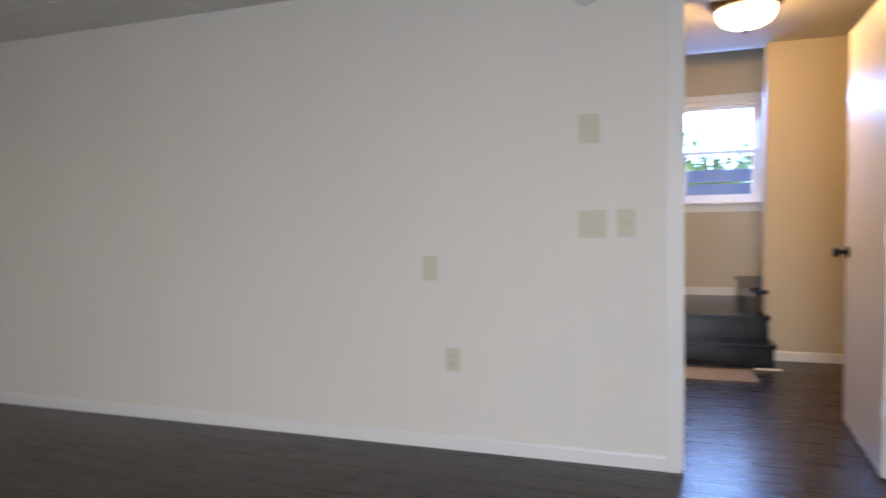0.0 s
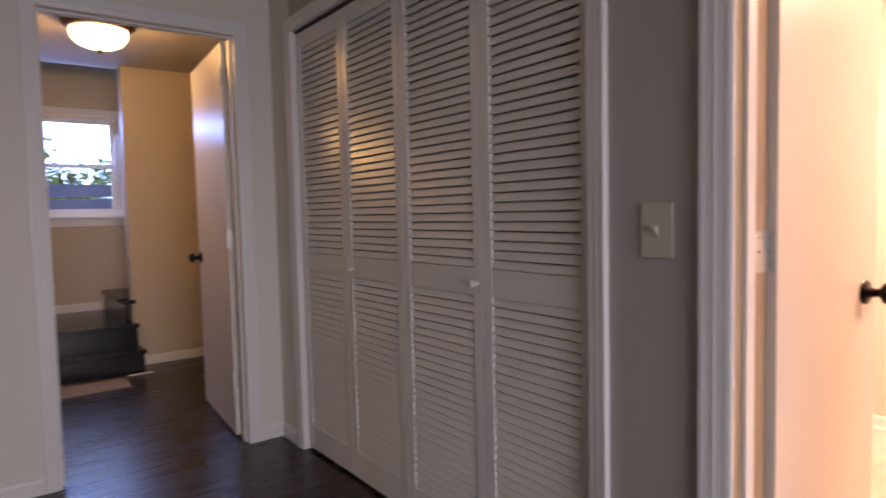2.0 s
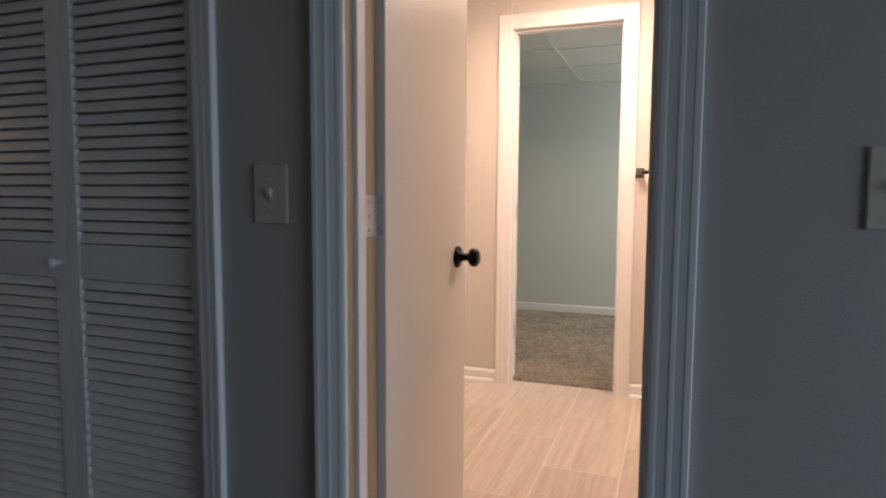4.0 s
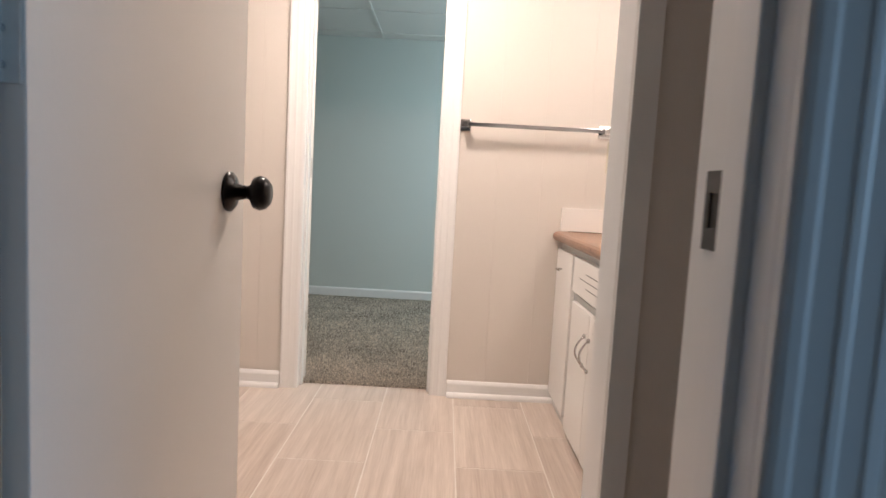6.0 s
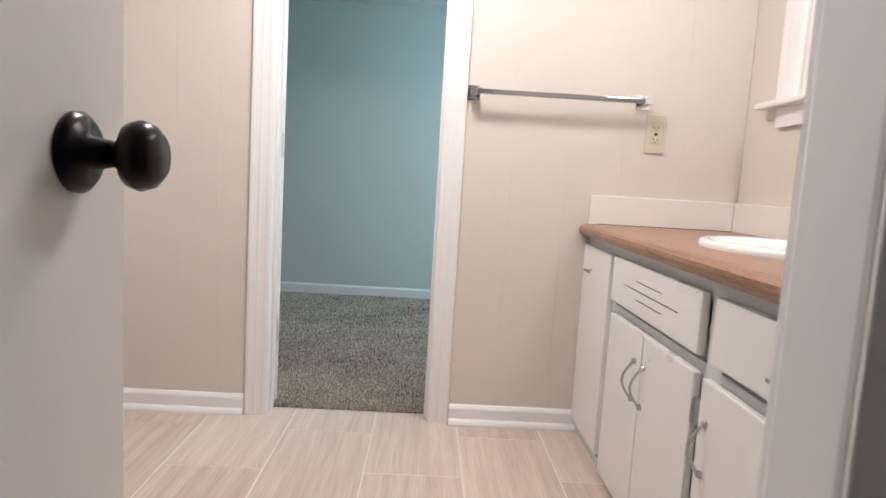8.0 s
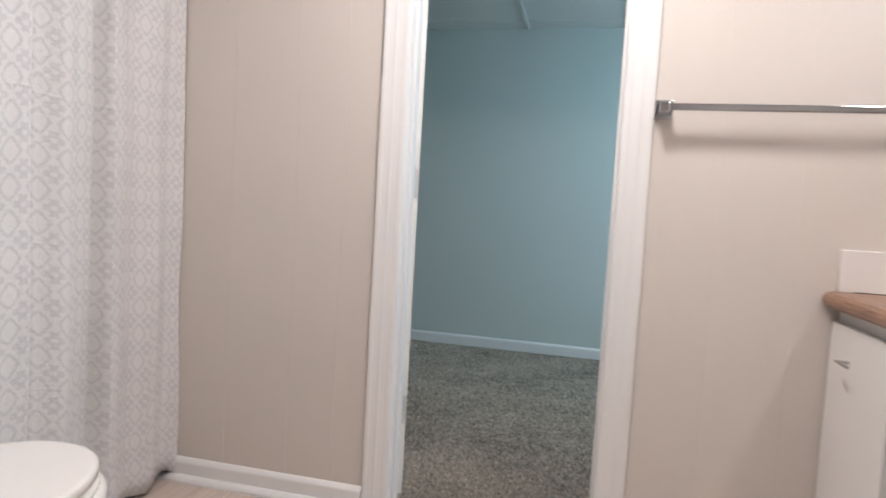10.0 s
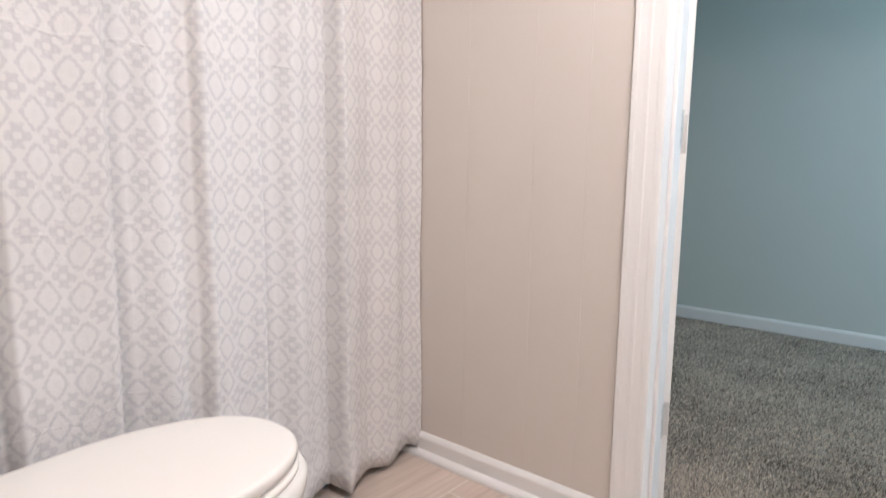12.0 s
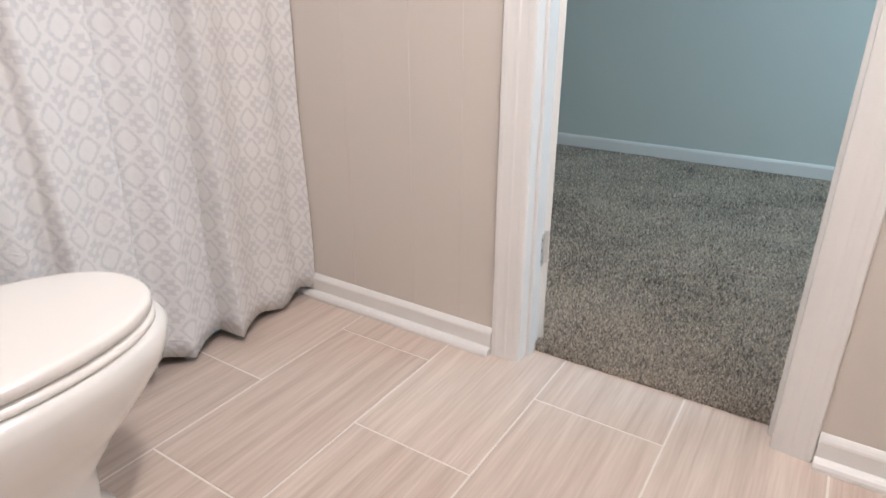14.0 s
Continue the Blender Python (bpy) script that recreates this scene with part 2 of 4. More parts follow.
M_WALL = material("off_white_wall_paint", (0.77, 0.73, 0.665), 0.55, spread=0.05, scale=2.2, bump=0.12, bump_scale=260, stretch=(1, 1, 0.15))
# closet wall's off-white paint with its shade put into the colour
M_WALL_SHADE = material("shade_darkened_wall_paint", (0.47, 0.437, 0.397), 0.5, spread=0.035, scale=1.6, bump=0.12, bump_scale=260)
M_BATH = material("beige_panel_paint", (0.655, 0.607, 0.55), 0.42, spread=0.04, scale=1.8, bump=0.10, bump_scale=240, rand=0.03, stretch=(1, 1, 0.15))
M_HALL = material("cream_hall_paint", (0.60, 0.515, 0.385), 0.5, spread=0.03, scale=1.5, bump=0.12, bump_scale=260)
M_BED = material("pale_sage_wall_paint", (0.60, 0.63, 0.60), 0.55, spread=0.05, scale=1.2, bump=0.12, bump_scale=260)
M_TRIM = material("white_gloss_trim_paint", (0.80, 0.79, 0.77), 0.33, spread=0.012, scale=1.5, bump=0.012, bump_scale=90)
M_DOOR = material("white_door_paint", (0.78, 0.76, 0.72), 0.32, spread=0.02, scale=1.2, bump=0.03, bump_scale=150)
M_LOUVRE = material("white_louvre_paint", (0.78, 0.755, 0.71), 0.32, spread=0.03, scale=4, bump=0.10, bump_scale=140, rand=0.15)
M_CEIL = material("ceiling_tile", (0.72, 0.71, 0.68), 0.85, spread=0.06, scale=2.5, bump=0.35, bump_scale=180)
M_GRID = material("ceiling_grid_metal", (0.62, 0.61, 0.58), 0.45, spread=0.03)
M_HCEIL = material("hall_ceiling_paint", (0.62, 0.58, 0.50), 0.7, spread=0.06, scale=3, bump=0.4, bump_scale=140)
M_PLANK = grain("dark_laminate_plank", (0.010, 0.006, 0.005), (0.040, 0.021, 0.016), 0, rough=0.27, scale=22, rand=0.5, bump=0.16)
M_UNDER = material("subfloor", (0.02, 0.013, 0.01), 0.7)
M_TILE = grain("striated_taupe_tile", (0.43, 0.345, 0.285), (0.68, 0.59, 0.51), 0, rough=0.32, scale=34, rand=0.55, bump=0.07, stretch=0.045, contrast=(0.36, 0.62))
M_GROUT = material("pale_grout", (0.74, 0.69, 0.63), 0.85, spread=0.08, scale=30, bump=0.3)
M_CARPET = carpet_mat("speckled_grey_brown_carpet")
M_CURTAIN = damask("white_damask_cloth")
M_PORCELAIN = material("white_porcelain", (0.84, 0.83, 0.80), 0.08, spread=0.012, scale=3, coat=0.4)
M_SEAT = material("white_toilet_seat_plastic", (0.86, 0.84, 0.80), 0.14, spread=0.012, scale=3)
M_BLACK = material("oil_rubbed_bronze", (0.012, 0.010, 0.009), 0.28, metal=0.6, spread=0.2, scale=30)
M_BRONZE = material("bronze_lamp_ring", (0.035, 0.020, 0.012), 0.4, metal=0.2, spread=0.2)
M_CHROME = material("chrome", (0.72, 0.73, 0.74), 0.10, metal=1.0, spread=0.05, scale=14)
# towel bar's chrome, with its dark reflections put into the base colour
M_BAR = material("dark_reflection_chrome", (0.34, 0.35, 0.37), 0.12, metal=1.0, spread=0.05, scale=14)
M_STEEL = material("satin_nickel", (0.55, 0.55, 0.54), 0.26, metal=1.0, spread=0.06, scale=20)
M_HINGE = material("painted_hinge_steel", (0.62, 0.62, 0.60), 0.35, metal=0.5, spread=0.08, scale=40)
M_PLATE = material("almond_switch_plastic", (0.57, 0.53, 0.42), 0.55, spread=0.03)
M_PLATEW = material("ivory_switch_plastic", (0.64, 0.60, 0.47), 0.55, spread=0.03)
M_SLOT = material("dark_slot", (0.02, 0.02, 0.02), 0.6)
M_CAB = material("white_cabinet_paint", (0.80, 0.785, 0.75), 0.28, spread=0.015, scale=1.5, bump=0.012, bump_scale=60, wear=0.01)
M_CABIN = material("grey_cabinet_frame_paint", (0.62, 0.62, 0.60), 0.35, spread=0.04, scale=6)
M_GAP = material("cabinet_shadow_gap", (0.05, 0.04, 0.035), 0.8)
M_COUNTER = grain("brown_stone_laminate", (0.215, 0.12, 0.07), (0.34, 0.205, 0.13), 0, rough=0.34, scale=22, rand=0.0, bump=0.01, stretch=0.35, contrast=(0.36, 0.66))
M_NOSE = grain("streaked_counter_edge", (0.15, 0.075, 0.04), (0.34, 0.20, 0.125), 0, rough=0.30, scale=60, rand=0.0, bump=0.01, stretch=0.12, contrast=(0.36, 0.62))
M_SPLASH = material("white_backsplash", (0.80, 0.77, 0.73), 0.22, spread=0.02)
M_STAIR = material("black_stair_paint", (0.010, 0.010, 0.014), 0.22, spread=0.3, scale=9, bump=0.1)
M_MAT = material("beige_woven_mat", (0.40, 0.31, 0.21), 0.95, spread=0.25, scale=60, bump=0.6, bump_scale=300)
M_OLDJAMB = grain("tan_wood_jamb", (0.42, 0.28, 0.16), (0.62, 0.46, 0.31), 2, rough=0.5, scale=40, rand=0.0)
M_LENS = glow("lit_lamp_glass", (1.0, 0.70, 0.32), 9.0)
M_BLENS = glow("lit_bath_lamp_glass", (1.0, 0.80, 0.62), 10.0)
M_GLASS = glass("window_glass")
M_FROST = glass("frosted_window_glass", 0.5)
M_SMOKE = material("white_alarm_plastic", (0.80, 0.79, 0.76), 0.4, spread=0.02)
M_FENCE = material("blue_grey_fence_boards", (0.09, 0.15, 0.30), 0.7, spread=0.2, scale=3, bump=0.2, rand=0.6)
M_LEAF = material("green_leaves", (0.16, 0.32, 0.06), 0.6, spread=0.5, scale=3, rand=0.3)
M_BARK = material("bark", (0.10, 0.07, 0.05), 0.9, spread=0.3, scale=20, bump=0.5)
M_SOIL = material("ground_grass_soil", (0.08, 0.09, 0.05), 0.95, spread=0.3, scale=2, bump=0.4)
M_BLUE = material("blue_plastic_tag", (0.02, 0.12, 0.55), 0.35, spread=0.05)
M_TUB = material("white_tub_enamel", (0.80, 0.79, 0.77), 0.12, spread=0.015)
M_HEM_SHEET = material("dark_blue_sheet", (0.03, 0.09, 0.16), 0.4, spread=0.1)


# ---------------------------------------------------------------- mesh helpers
def finish(name, bm, mat, parent=None, label="", smooth=False):
    bmesh.ops.recalc_face_normals(bm, faces=bm.faces)
    me = bpy.data.meshes.new(name)
    bm.to_mesh(me)
    bm.free()
    if smooth:
        for p in me.polygons:
            p.use_smooth = True
    me.materials.append(mat)
    ob = new(name, me)
    if parent is not None:
        ob.parent = parent
    if label:
        ob["label"] = label
    return ob


def part(name, bm, mat, parent, label="", smooth=False):
    return finish(name, bm, mat, parent, label, smooth)


def piece(name, me, parent, m):
    """A part on mesh data that it shares with its like."""
    ob = new(name, me)
    ob.parent = parent
    ob.matrix_basis = m
    return ob


def mesh_of(name, bm, mat, smooth=False):
    bmesh.ops.recalc_face_normals(bm, faces=bm.faces)
    me = bpy.data.meshes.new(name)
    bm.to_mesh(me)
    bm.free()
    me.materials.append(mat)
    if smooth:
        for p in me.polygons:
            p.use_smooth = True
    return me


def base(name, m, label, category, group="", kind=""):
    ob = new(name)
    ob.matrix_basis = m
    ob.empty_display_size = 0.05
    return tagged(ob, label, category, group, kind)


def box(a, b, bevel=0.0, bm=None, seg=2):
    """A box between two corners, its edges rounded by bevel."""
    out = bm or bmesh.new()
    lo = [min(p, q) for p, q in zip(a, b)]
    hi = [max(p, q) for p, q in zip(a, b)]
    r = bmesh.ops.create_cube(out, size=1.0)
    for v in r["verts"]:
        v.co = Vector([lo[i] + (v.co[i] + 0.5) * (hi[i] - lo[i]) for i in range(3)])
    if bevel:
        es = list({e for v in r["verts"] for e in v.link_edges})
        bmesh.ops.bevel(out, geom=es, offset=bevel, segments=seg, profile=0.6, affect="EDGES")
    return out


def boxes(*pairs, bevel=0.0):
    bm = bmesh.new()
    for a, b in pairs:
        box(a, b, bevel, bm)
    return bm


def lathe(profile, n=32, axis="z", bm=None, at=(0, 0, 0)):
    """A solid of revolution from (radius, height) pairs."""
    out = bm or bmesh.new()
    rings = []
    for r, h in profile:
        ring = []
        for i in range(n):
            a = 2 * math.pi * i / n
            c, s = math.cos(a) * max(r, 1e-4), math.sin(a) * max(r, 1e-4)
            p = {"z": (c, s, h), "x": (h, c, s), "y": (c, h, s)}[axis]
            ring.append(out.verts.new(Vector(p) + Vector(at)))
        rings.append(ring)
    for r0, r1 in zip(rings, rings[1:]):
        for i in range(n):
            j = (i + 1) % n
            out.faces.new((r0[i], r0[j], r1[j], r1[i]))
    out.faces.new(rings[0][::-1])
    out.faces.new(rings[-1])
    return out


def extrude_profile(profile, length, m):
    """Closed 2D profile (x, y) drawn along z for length, then laid by m."""
    bm = bmesh.new()
    lo = [bm.verts.new((x, y, 0)) for x, y in profile]
    hi = [bm.verts.new((x, y, length)) for x, y in profile]
    n = len(profile)
    for i in range(n):
        j = (i + 1) % n
        bm.faces.new((lo[i], lo[j], hi[j], hi[i]))
    bm.faces.new(lo[::-1])
    bm.faces.new(hi)
    bm.transform(m)
    return bm


def tube(points, radius, n=10, bm=None):
    """A round bar along points."""
    out = bm or bmesh.new()
    rings = []
    pts = [Vector(p) for p in points]
    for i, p in enumerate(pts):
        d = (pts[min(i + 1, len(pts) - 1)] - pts[max(i - 1, 0)]).normalized()
        u = d.orthogonal().normalized() if i == 0 else (rings_u - d * rings_u.dot(d)).normalized()
        rings_u = u
        w = d.cross(u)
        rings.append([out.verts.new(p + (u * math.cos(2 * math.pi * k / n) + w * math.sin(2 * math.pi * k / n)) * radius) for k in range(n)])
    for r0, r1 in zip(rings, rings[1:]):
        for i in range(n):
            j = (i + 1) % n
            out.faces.new((r0[i], r0[j], r1[j], r1[i]))
    out.faces.new(rings[0][::-1])
    out.faces.new(rings[-1])
    return out


def structure(name, bm, mat, label, category, smooth=False):
    return tagged(finish(name, bm, mat, None, "", smooth), label, category, "", "structure")


# ---------------------------------------------------------------- plan
YA = 2.928          # front room's wall with the stair-hall doorway
XC = 1.795         # closet wall, front room side
XCB = 1.93          # closet wall, bathroom side
XB = 4.181         # bathroom's far wall
XBB = 4.285
YV = -0.95         # vanity wall
XW = 2.70          # wall behind the toilet
YN = 2.32          # far side of the tub
XBED = 6.562
CE_A, CE_B, CE_H, CE_BED = 2.26, 2.30, 2.33, 2.142
DA = (0.794, 1.605)       # stair-hall doorway
DB = (-0.086, 0.503)      # bathroom doorway
DD = (0.155, 0.761)       # bedroom doorway
CL = (0.880, 2.663)       # closet opening
DH = 2.045
CLH = 2.030               # closet head
J = 0.02                  # jamb lining

structure("wall_north", boxes(((-3.92, YA, 0), (DA[0] - J, YA + 0.11, 2.6)), ((DA[1] + J, YA, 0), (2.70, YA + 0.11, 2.6)), ((DA[0] - J, YA, DH + J), (DA[1] + J, YA + 0.11, 2.6))),
          M_WALL, "off-white painted wall with a doorway to the stair hall", "wall")
structure("wall_closet", boxes(((XC, -2.7, 0), (XCB, DB[0] - J, 2.6)), ((XC, DB[1] + J, 0), (XCB, CL[0] - J, 2.6)),
                               ((XC, DB[0] - J, DH + J), (XCB, DB[1] + J, 2.6)), ((XC, CL[0] - J, CLH + J), (XCB, CL[1] + J, 2.6))),
          M_WALL_SHADE, "off-white painted wall, darkened for shade, with closet and bathroom doorways", "wall")
# strip of the same wall, without the shade in its paint
structure("wall_closet_return", box((XC, CL[1] + J, 0), (XCB, YA, 2.6)), M_WALL, "off-white painted strip of wall between closet and corner", "wall")
structure("wall_west", box((-3.92, -2.7, 0), (-3.81, YA, 2.6)), M_WALL, "off-white painted side wall of the front room", "wall")
structure("wall_south", boxes(((-3.92, -2.81, 2.05), (XCB, -2.7, 2.6)), ((-3.92, -2.81, 0), (-0.35, -2.7, 2.05)), ((1.60, -2.81, 0), (XCB, -2.7, 2.05))),
          M_WALL, "off-white painted end wall with a wide glazed door opening", "wall")
structure("wall_closet_side", box((XCB, 0.76, 0), (2.60, 0.86, 2.6)), M_WALL, "painted side wall between closet and bathroom", "wall")
structure("wall_closet_back", box((2.60, 0.76, 0), (XW, YA, 2.6)), M_BATH, "painted wall behind the toilet", "wall")
structure("wall_bath_far", boxes(((XB, YV, 0), (XBB, DD[0] - J, 2.6)), ((XB, DD[1] + J, 0), (XBB, YN, 2.6)), ((XB, DD[0] - J, DH + J), (XBB, DD[1] + J, 2.6))),
          M_BATH, "beige painted bathroom wall with the bedroom doorway", "wall")
WIN = (3.06, 3.87, 1.235, 1.98)
structure("wall_vanity", boxes(((XC, YV - 0.11, 0), (XBB, YV, WIN[2])), ((XC, YV - 0.11, WIN[3]), (XBB, YV, 2.6)), ((XC, YV - 0.11, WIN[2]), (WIN[0], YV, WIN[3])), ((WIN[1], YV - 0.11, WIN[2]), (XBB, YV, WIN[3]))),
          M_BATH, "beige painted wall behind the vanity", "wall")
structure("wall_bath_tub", box((XW, YN, 0), (XBB, YN + 0.1, 2.6)), M_BATH, "beige painted wall beyond the tub", "wall")
structure("wall_partition", box((2.40, YV, 0), (2.50, -0.171, CE_B)), M_BATH, "short partition wall beside the vanity", "wall")
structure("wall_bedroom_far", box((XBED, -1.4, 0), (XBED + 0.1, 3.0, 2.6)), M_BED, "pale sage painted bedroom wall", "wall")
structure("wall_bedroom_side", box((XBB, 2.9, 0), (XBED, 3.0, 2.6)), M_BED, "pale sage painted bedroom side wall", "wall")
structure("wall_bedroom_window", boxes(((XBB, -1.4, 0), (XBED, -1.3, 1.1)), ((XBB, -1.4, 2.0), (XBED, -1.3, 2.6)), ((XBB, -1.4, 1.1), (4.95, -1.3, 2.0)), ((6.05, -1.4, 1.1), (XBED, -1.3, 2.0))),
          M_BED, "pale sage painted bedroom wall with a window opening", "wall")
structure("wall_bedroom_near", boxes(((XBB + 0.004, -1.3, 0), (XBB + 0.012, DD[0] - 0.1, 2.6)), ((XBB + 0.004, DD[1] + 0.1, 0), (XBB + 0.012, 2.9, 2.6))), M_BED, "pale sage painted bedroom side of the bathroom wall", "wall")
# stair hall
YH = 5.16
structure("wall_hall_end", box((1.485, YH, 0), (2.60, YH + 0.10, CE_H + 1.0)), M_HALL, "cream painted hall wall beside the stairs", "wall")
structure("wall_hall_right", box((2.60, YA + 0.11, 0), (2.70, 6.21, 3.3)), M_HALL, "cream painted hall side wall", "wall")
structure("wall_hall_left", box((0.30, YA + 0.11, 0), (0.40, 6.21, 3.3)), M_HALL, "cream painted hall side wall", "wall")
YS = 6.10
HW = (0.86, 1.61, 1.19, 2.075)
structure("wall_stair_window", boxes(((0.40, YS, 0), (2.60, YS + 0.11, HW[2])), ((0.40, YS, HW[3]), (2.60, YS + 0.11, 3.3)), ((0.40, YS, HW[2]), (HW[0], YS + 0.11, HW[3])), ((HW[1], YS, HW[2]), (2.60, YS + 0.11, HW[3]))),
          M_HALL, "cream painted stair wall with a sash window", "wall")


def drop_ceiling(name, x0, x1, y0, y1, z, ox, oy, label, pitch=(0.61, 1.22)):
    bm = box((x0, y0, z + 0.006), (x1, y1, z + 0.05))
    x = x0 + ox
    while x < x1:
        box((x - 0.012, y0, z), (x + 0.012, y1, z + 0.0055), 0, bm)
        x += pitch[0]
    y = y0 + oy
    while y < y1:
        box((x0, y - 0.012, z - 0.001), (x1, y + 0.012, z + 0.0045), 0, bm)
        y += pitch[1]
    return structure(name, bm, M_CEIL, label, "ceiling")


drop_ceiling("ceiling_front_room", -3.81, XC, -2.7, YA, CE_A, 0.40, 0.33, "suspended ceiling of pale square tiles in a thin grid", (0.61, 0.61))
drop_ceiling("ceiling_bedroom", XBB, XBED, -1.3, 2.9, CE_BED, 0.275, 0.17, "suspended bedroom ceiling of pale tiles in a thin grid", (0.61, 0.61))
drop_ceiling("ceiling_bath", XCB, XB, YV, YN, CE_B, 0.5, 0.4, "suspended bathroom ceiling of pale tiles", (0.61, 1.22))
structure("ceiling_hall", box((0.40, YA + 0.11, CE_H), (2.60, YH + 0.06, CE_H + 0.05)), M_HCEIL, "rough plastered hall ceiling", "ceiling")
structure("ceiling_stairs", box((0.40, YH + 0.06, 3.0), (2.60, YS, 3.05)), M_HCEIL, "stairwell ceiling", "ceiling")
structure("ceiling_closet", box((XCB, 0.86, 2.3), (2.60, YA, 2.35)), M_CEIL, "closet ceiling", "ceiling")
structure("beam_stairwell", box((0.40, YH + 0.06, CE_H - 0.0), (1.485, YH + 0.14, 3.0)), M_HALL, "plastered edge above the stair opening", "wall")

structure("ground", box((-60, -60, -0.35), (60, 60, -0.30)), M_SOIL, "grassy ground outside the house", "ground")
structure("subfloor", box((-3.92, -2.8, -0.3), (6.7, 6.21, -0.02)), M_UNDER, "dark subfloor", "floor")


# ---------------------------------------------------------------- trim
def casing_profile(w, d):
    """Moulded door casing: a thick outer bead, two flutes and a thin inner edge."""
    return [(0, 0), (w, 0), (w, d * 0.86), (w * 0.97, d), (w * 0.84, d), (w * 0.80, d * 0.93), (w * 0.62, d * 0.86), (w * 0.58, d * 0.89), (w * 0.50, d * 0.88), (w * 0.46, d * 0.80), (w * 0.26, d * 0.71), (w * 0.20, d * 0.74), (w * 0.10, d * 0.70), (w * 0.04, d * 0.62), (0, d * 0.5)]


def door_trim(name, axis, plane, sign, lo, hi, h, w, d, label, left=True, right=True, z0=0.0):
    """Casing round a doorway: two uprights and a head, on the side of the wall to which sign points."""
    root = base(name, Matrix(), label, "door casing", "", "structure")
    prof = casing_profile(w, d)
    for nm, at, flip in (("casing_upright", lo, -1), ("casing_upright", hi, 1)):
        if (flip < 0 and not left) or (flip > 0 and not right):
            continue
        # profile x runs away from the opening, y out of the wall
        if axis == "x":
            m = Matrix(((0, sign, 0, plane), (flip, 0, 0, at), (0, 0, 1, z0), (0, 0, 0, 1)))
        else:
            m = Matrix(((flip, 0, 0, at), (0, sign, 0, plane), (0, 0, 1, z0), (0, 0, 0, 1)))
        part(nm, extrude_profile(prof, h + w - z0, m), M_TRIM, root)
    span = hi - lo
    if axis == "x":
        m = Matrix(((0, sign, 0, plane), (0, 0, 1, lo), (1, 0, 0, h), (0, 0, 0, 1)))
    else:
        m = Matrix(((0, 0, 1, lo), (0, sign, 0, plane), (1, 0, 0, h), (0, 0, 0, 1)))
    part("casing_head", extrude_profile(prof, span, m), M_TRIM, root)
    return root


def jamb(name, axis, p0, p1, lo, hi, h, label, stop=None, mats=(M_TRIM, M_TRIM)):
    """Lining of a doorway through the wall, with a stop strip."""
    root = base(name, Matrix(), label, "door jamb", "", "structure")

    def bx(a0, a1, z0, z1, q0=p0, q1=p1, bev=0.002):
        return box((q0, a0, z0), (q1, a1, z1), bev) if axis == "x" else box((a0, q0, z0), (a1, q1, z1), bev)

    part("jamb_lining", bx(lo - J, lo, 0, h), mats[0], root)
    part("jamb_lining", bx(hi, hi + J, 0, h), mats[1], root)
    part("head_lining", bx(lo - J, hi + J, h, h + J), M_TRIM, root)
    if stop:
        s0, s1 = stop
        part("stop_strip", bx(lo, lo + 0.010, 0, h - 0.010, s0, s1), M_TRIM, root)
        part("stop_strip", bx(hi - 0.010, hi, 0, h - 0.010, s0, s1), M_TRIM, root)
        part("stop_strip", bx(lo, hi, h - 0.010, h, s0, s1), M_TRIM, root)
    return root


door_trim("trim_stair_doorway", "y", YA, -1, DA[0], DA[1], DH, 0.062, 0.017, "white painted casing round the stair-hall doorway")
jamb("jamb_stair_doorway", "y", YA, YA + 0.11, DA[0], DA[1], DH, "white painted jamb of the stair-hall doorway", (YA + 0.03, YA + 0.065))
door_trim("trim_bath_doorway", "x", XC, -1, DB[0], DB[1], DH, 0.072, 0.018, "white painted casing round the bathroom doorway")
bath_jamb = jamb("jamb_bath_doorway", "x", XC, XCB, DB[0], DB[1], DH, "white and tan wooden jamb of the bathroom doorway", (XC + 0.03, XC + 0.066), (M_TRIM, M_OLDJAMB))
for hz in (0.30, 1.056, 1.83):
    hl = part("hinge_leaf", box((XC + 0.070, DB[1] - 0.0016, hz - 0.045), (XCB + 0.004, DB[1], hz + 0.045), 0.0005), M_HINGE, bath_jamb, "painted steel hinge leaf")
    for dz in (-0.03, 0.0, 0.03):
        part("screw", box((XC + 0.092, DB[1] - 0.0024, hz + dz - 0.003), (XC + 0.098, DB[1] - 0.0016, hz + dz + 0.003), 0.0005), M_STEEL, hl)
door_trim("trim_closet", "x", XC, -1, CL[0], CL[1], CLH, 0.060, 0.017, "white painted casing round the louvred closet")
jamb("jamb_closet", "x", XC, XCB, CL[0], CL[1], CLH, "white painted jamb of the closet")
door_trim("trim_bedroom_doorway", "x", XB, -1, DD[0], DD[1], DH, 0.080, 0.020, "white fluted casing round the bedroom doorway")
bed_jamb = jamb("jamb_bedroom_doorway", "x", XB, XBB, DD[0], DD[1], DH, "white painted jamb of the bedroom doorway", (XB + 0.03, XB + 0.068))
for hz in (0.287, 1.024, 1.812):
    hl = part("hinge_leaf", box((XBB - 0.032, DD[1] - 0.0016, hz - 0.045), (XBB + 0.008, DD[1], hz + 0.045), 0.0005), M_HINGE, bed_jamb, "painted steel hinge leaf")
    for dz in (-0.03, 0.0, 0.03):
        part("screw", box((XBB - 0.018, DD[1] - 0.0022, hz + dz - 0.003), (XBB - 0.012, DD[1] - 0.0016, hz + dz + 0.003), 0.0005), M_STEEL, hl)
door_trim("trim_bedroom_doorway_back", "x", XBB + 0.012, 1, DD[0], DD[1], DH, 0.070, 0.016, "white casing on the bedroom side")

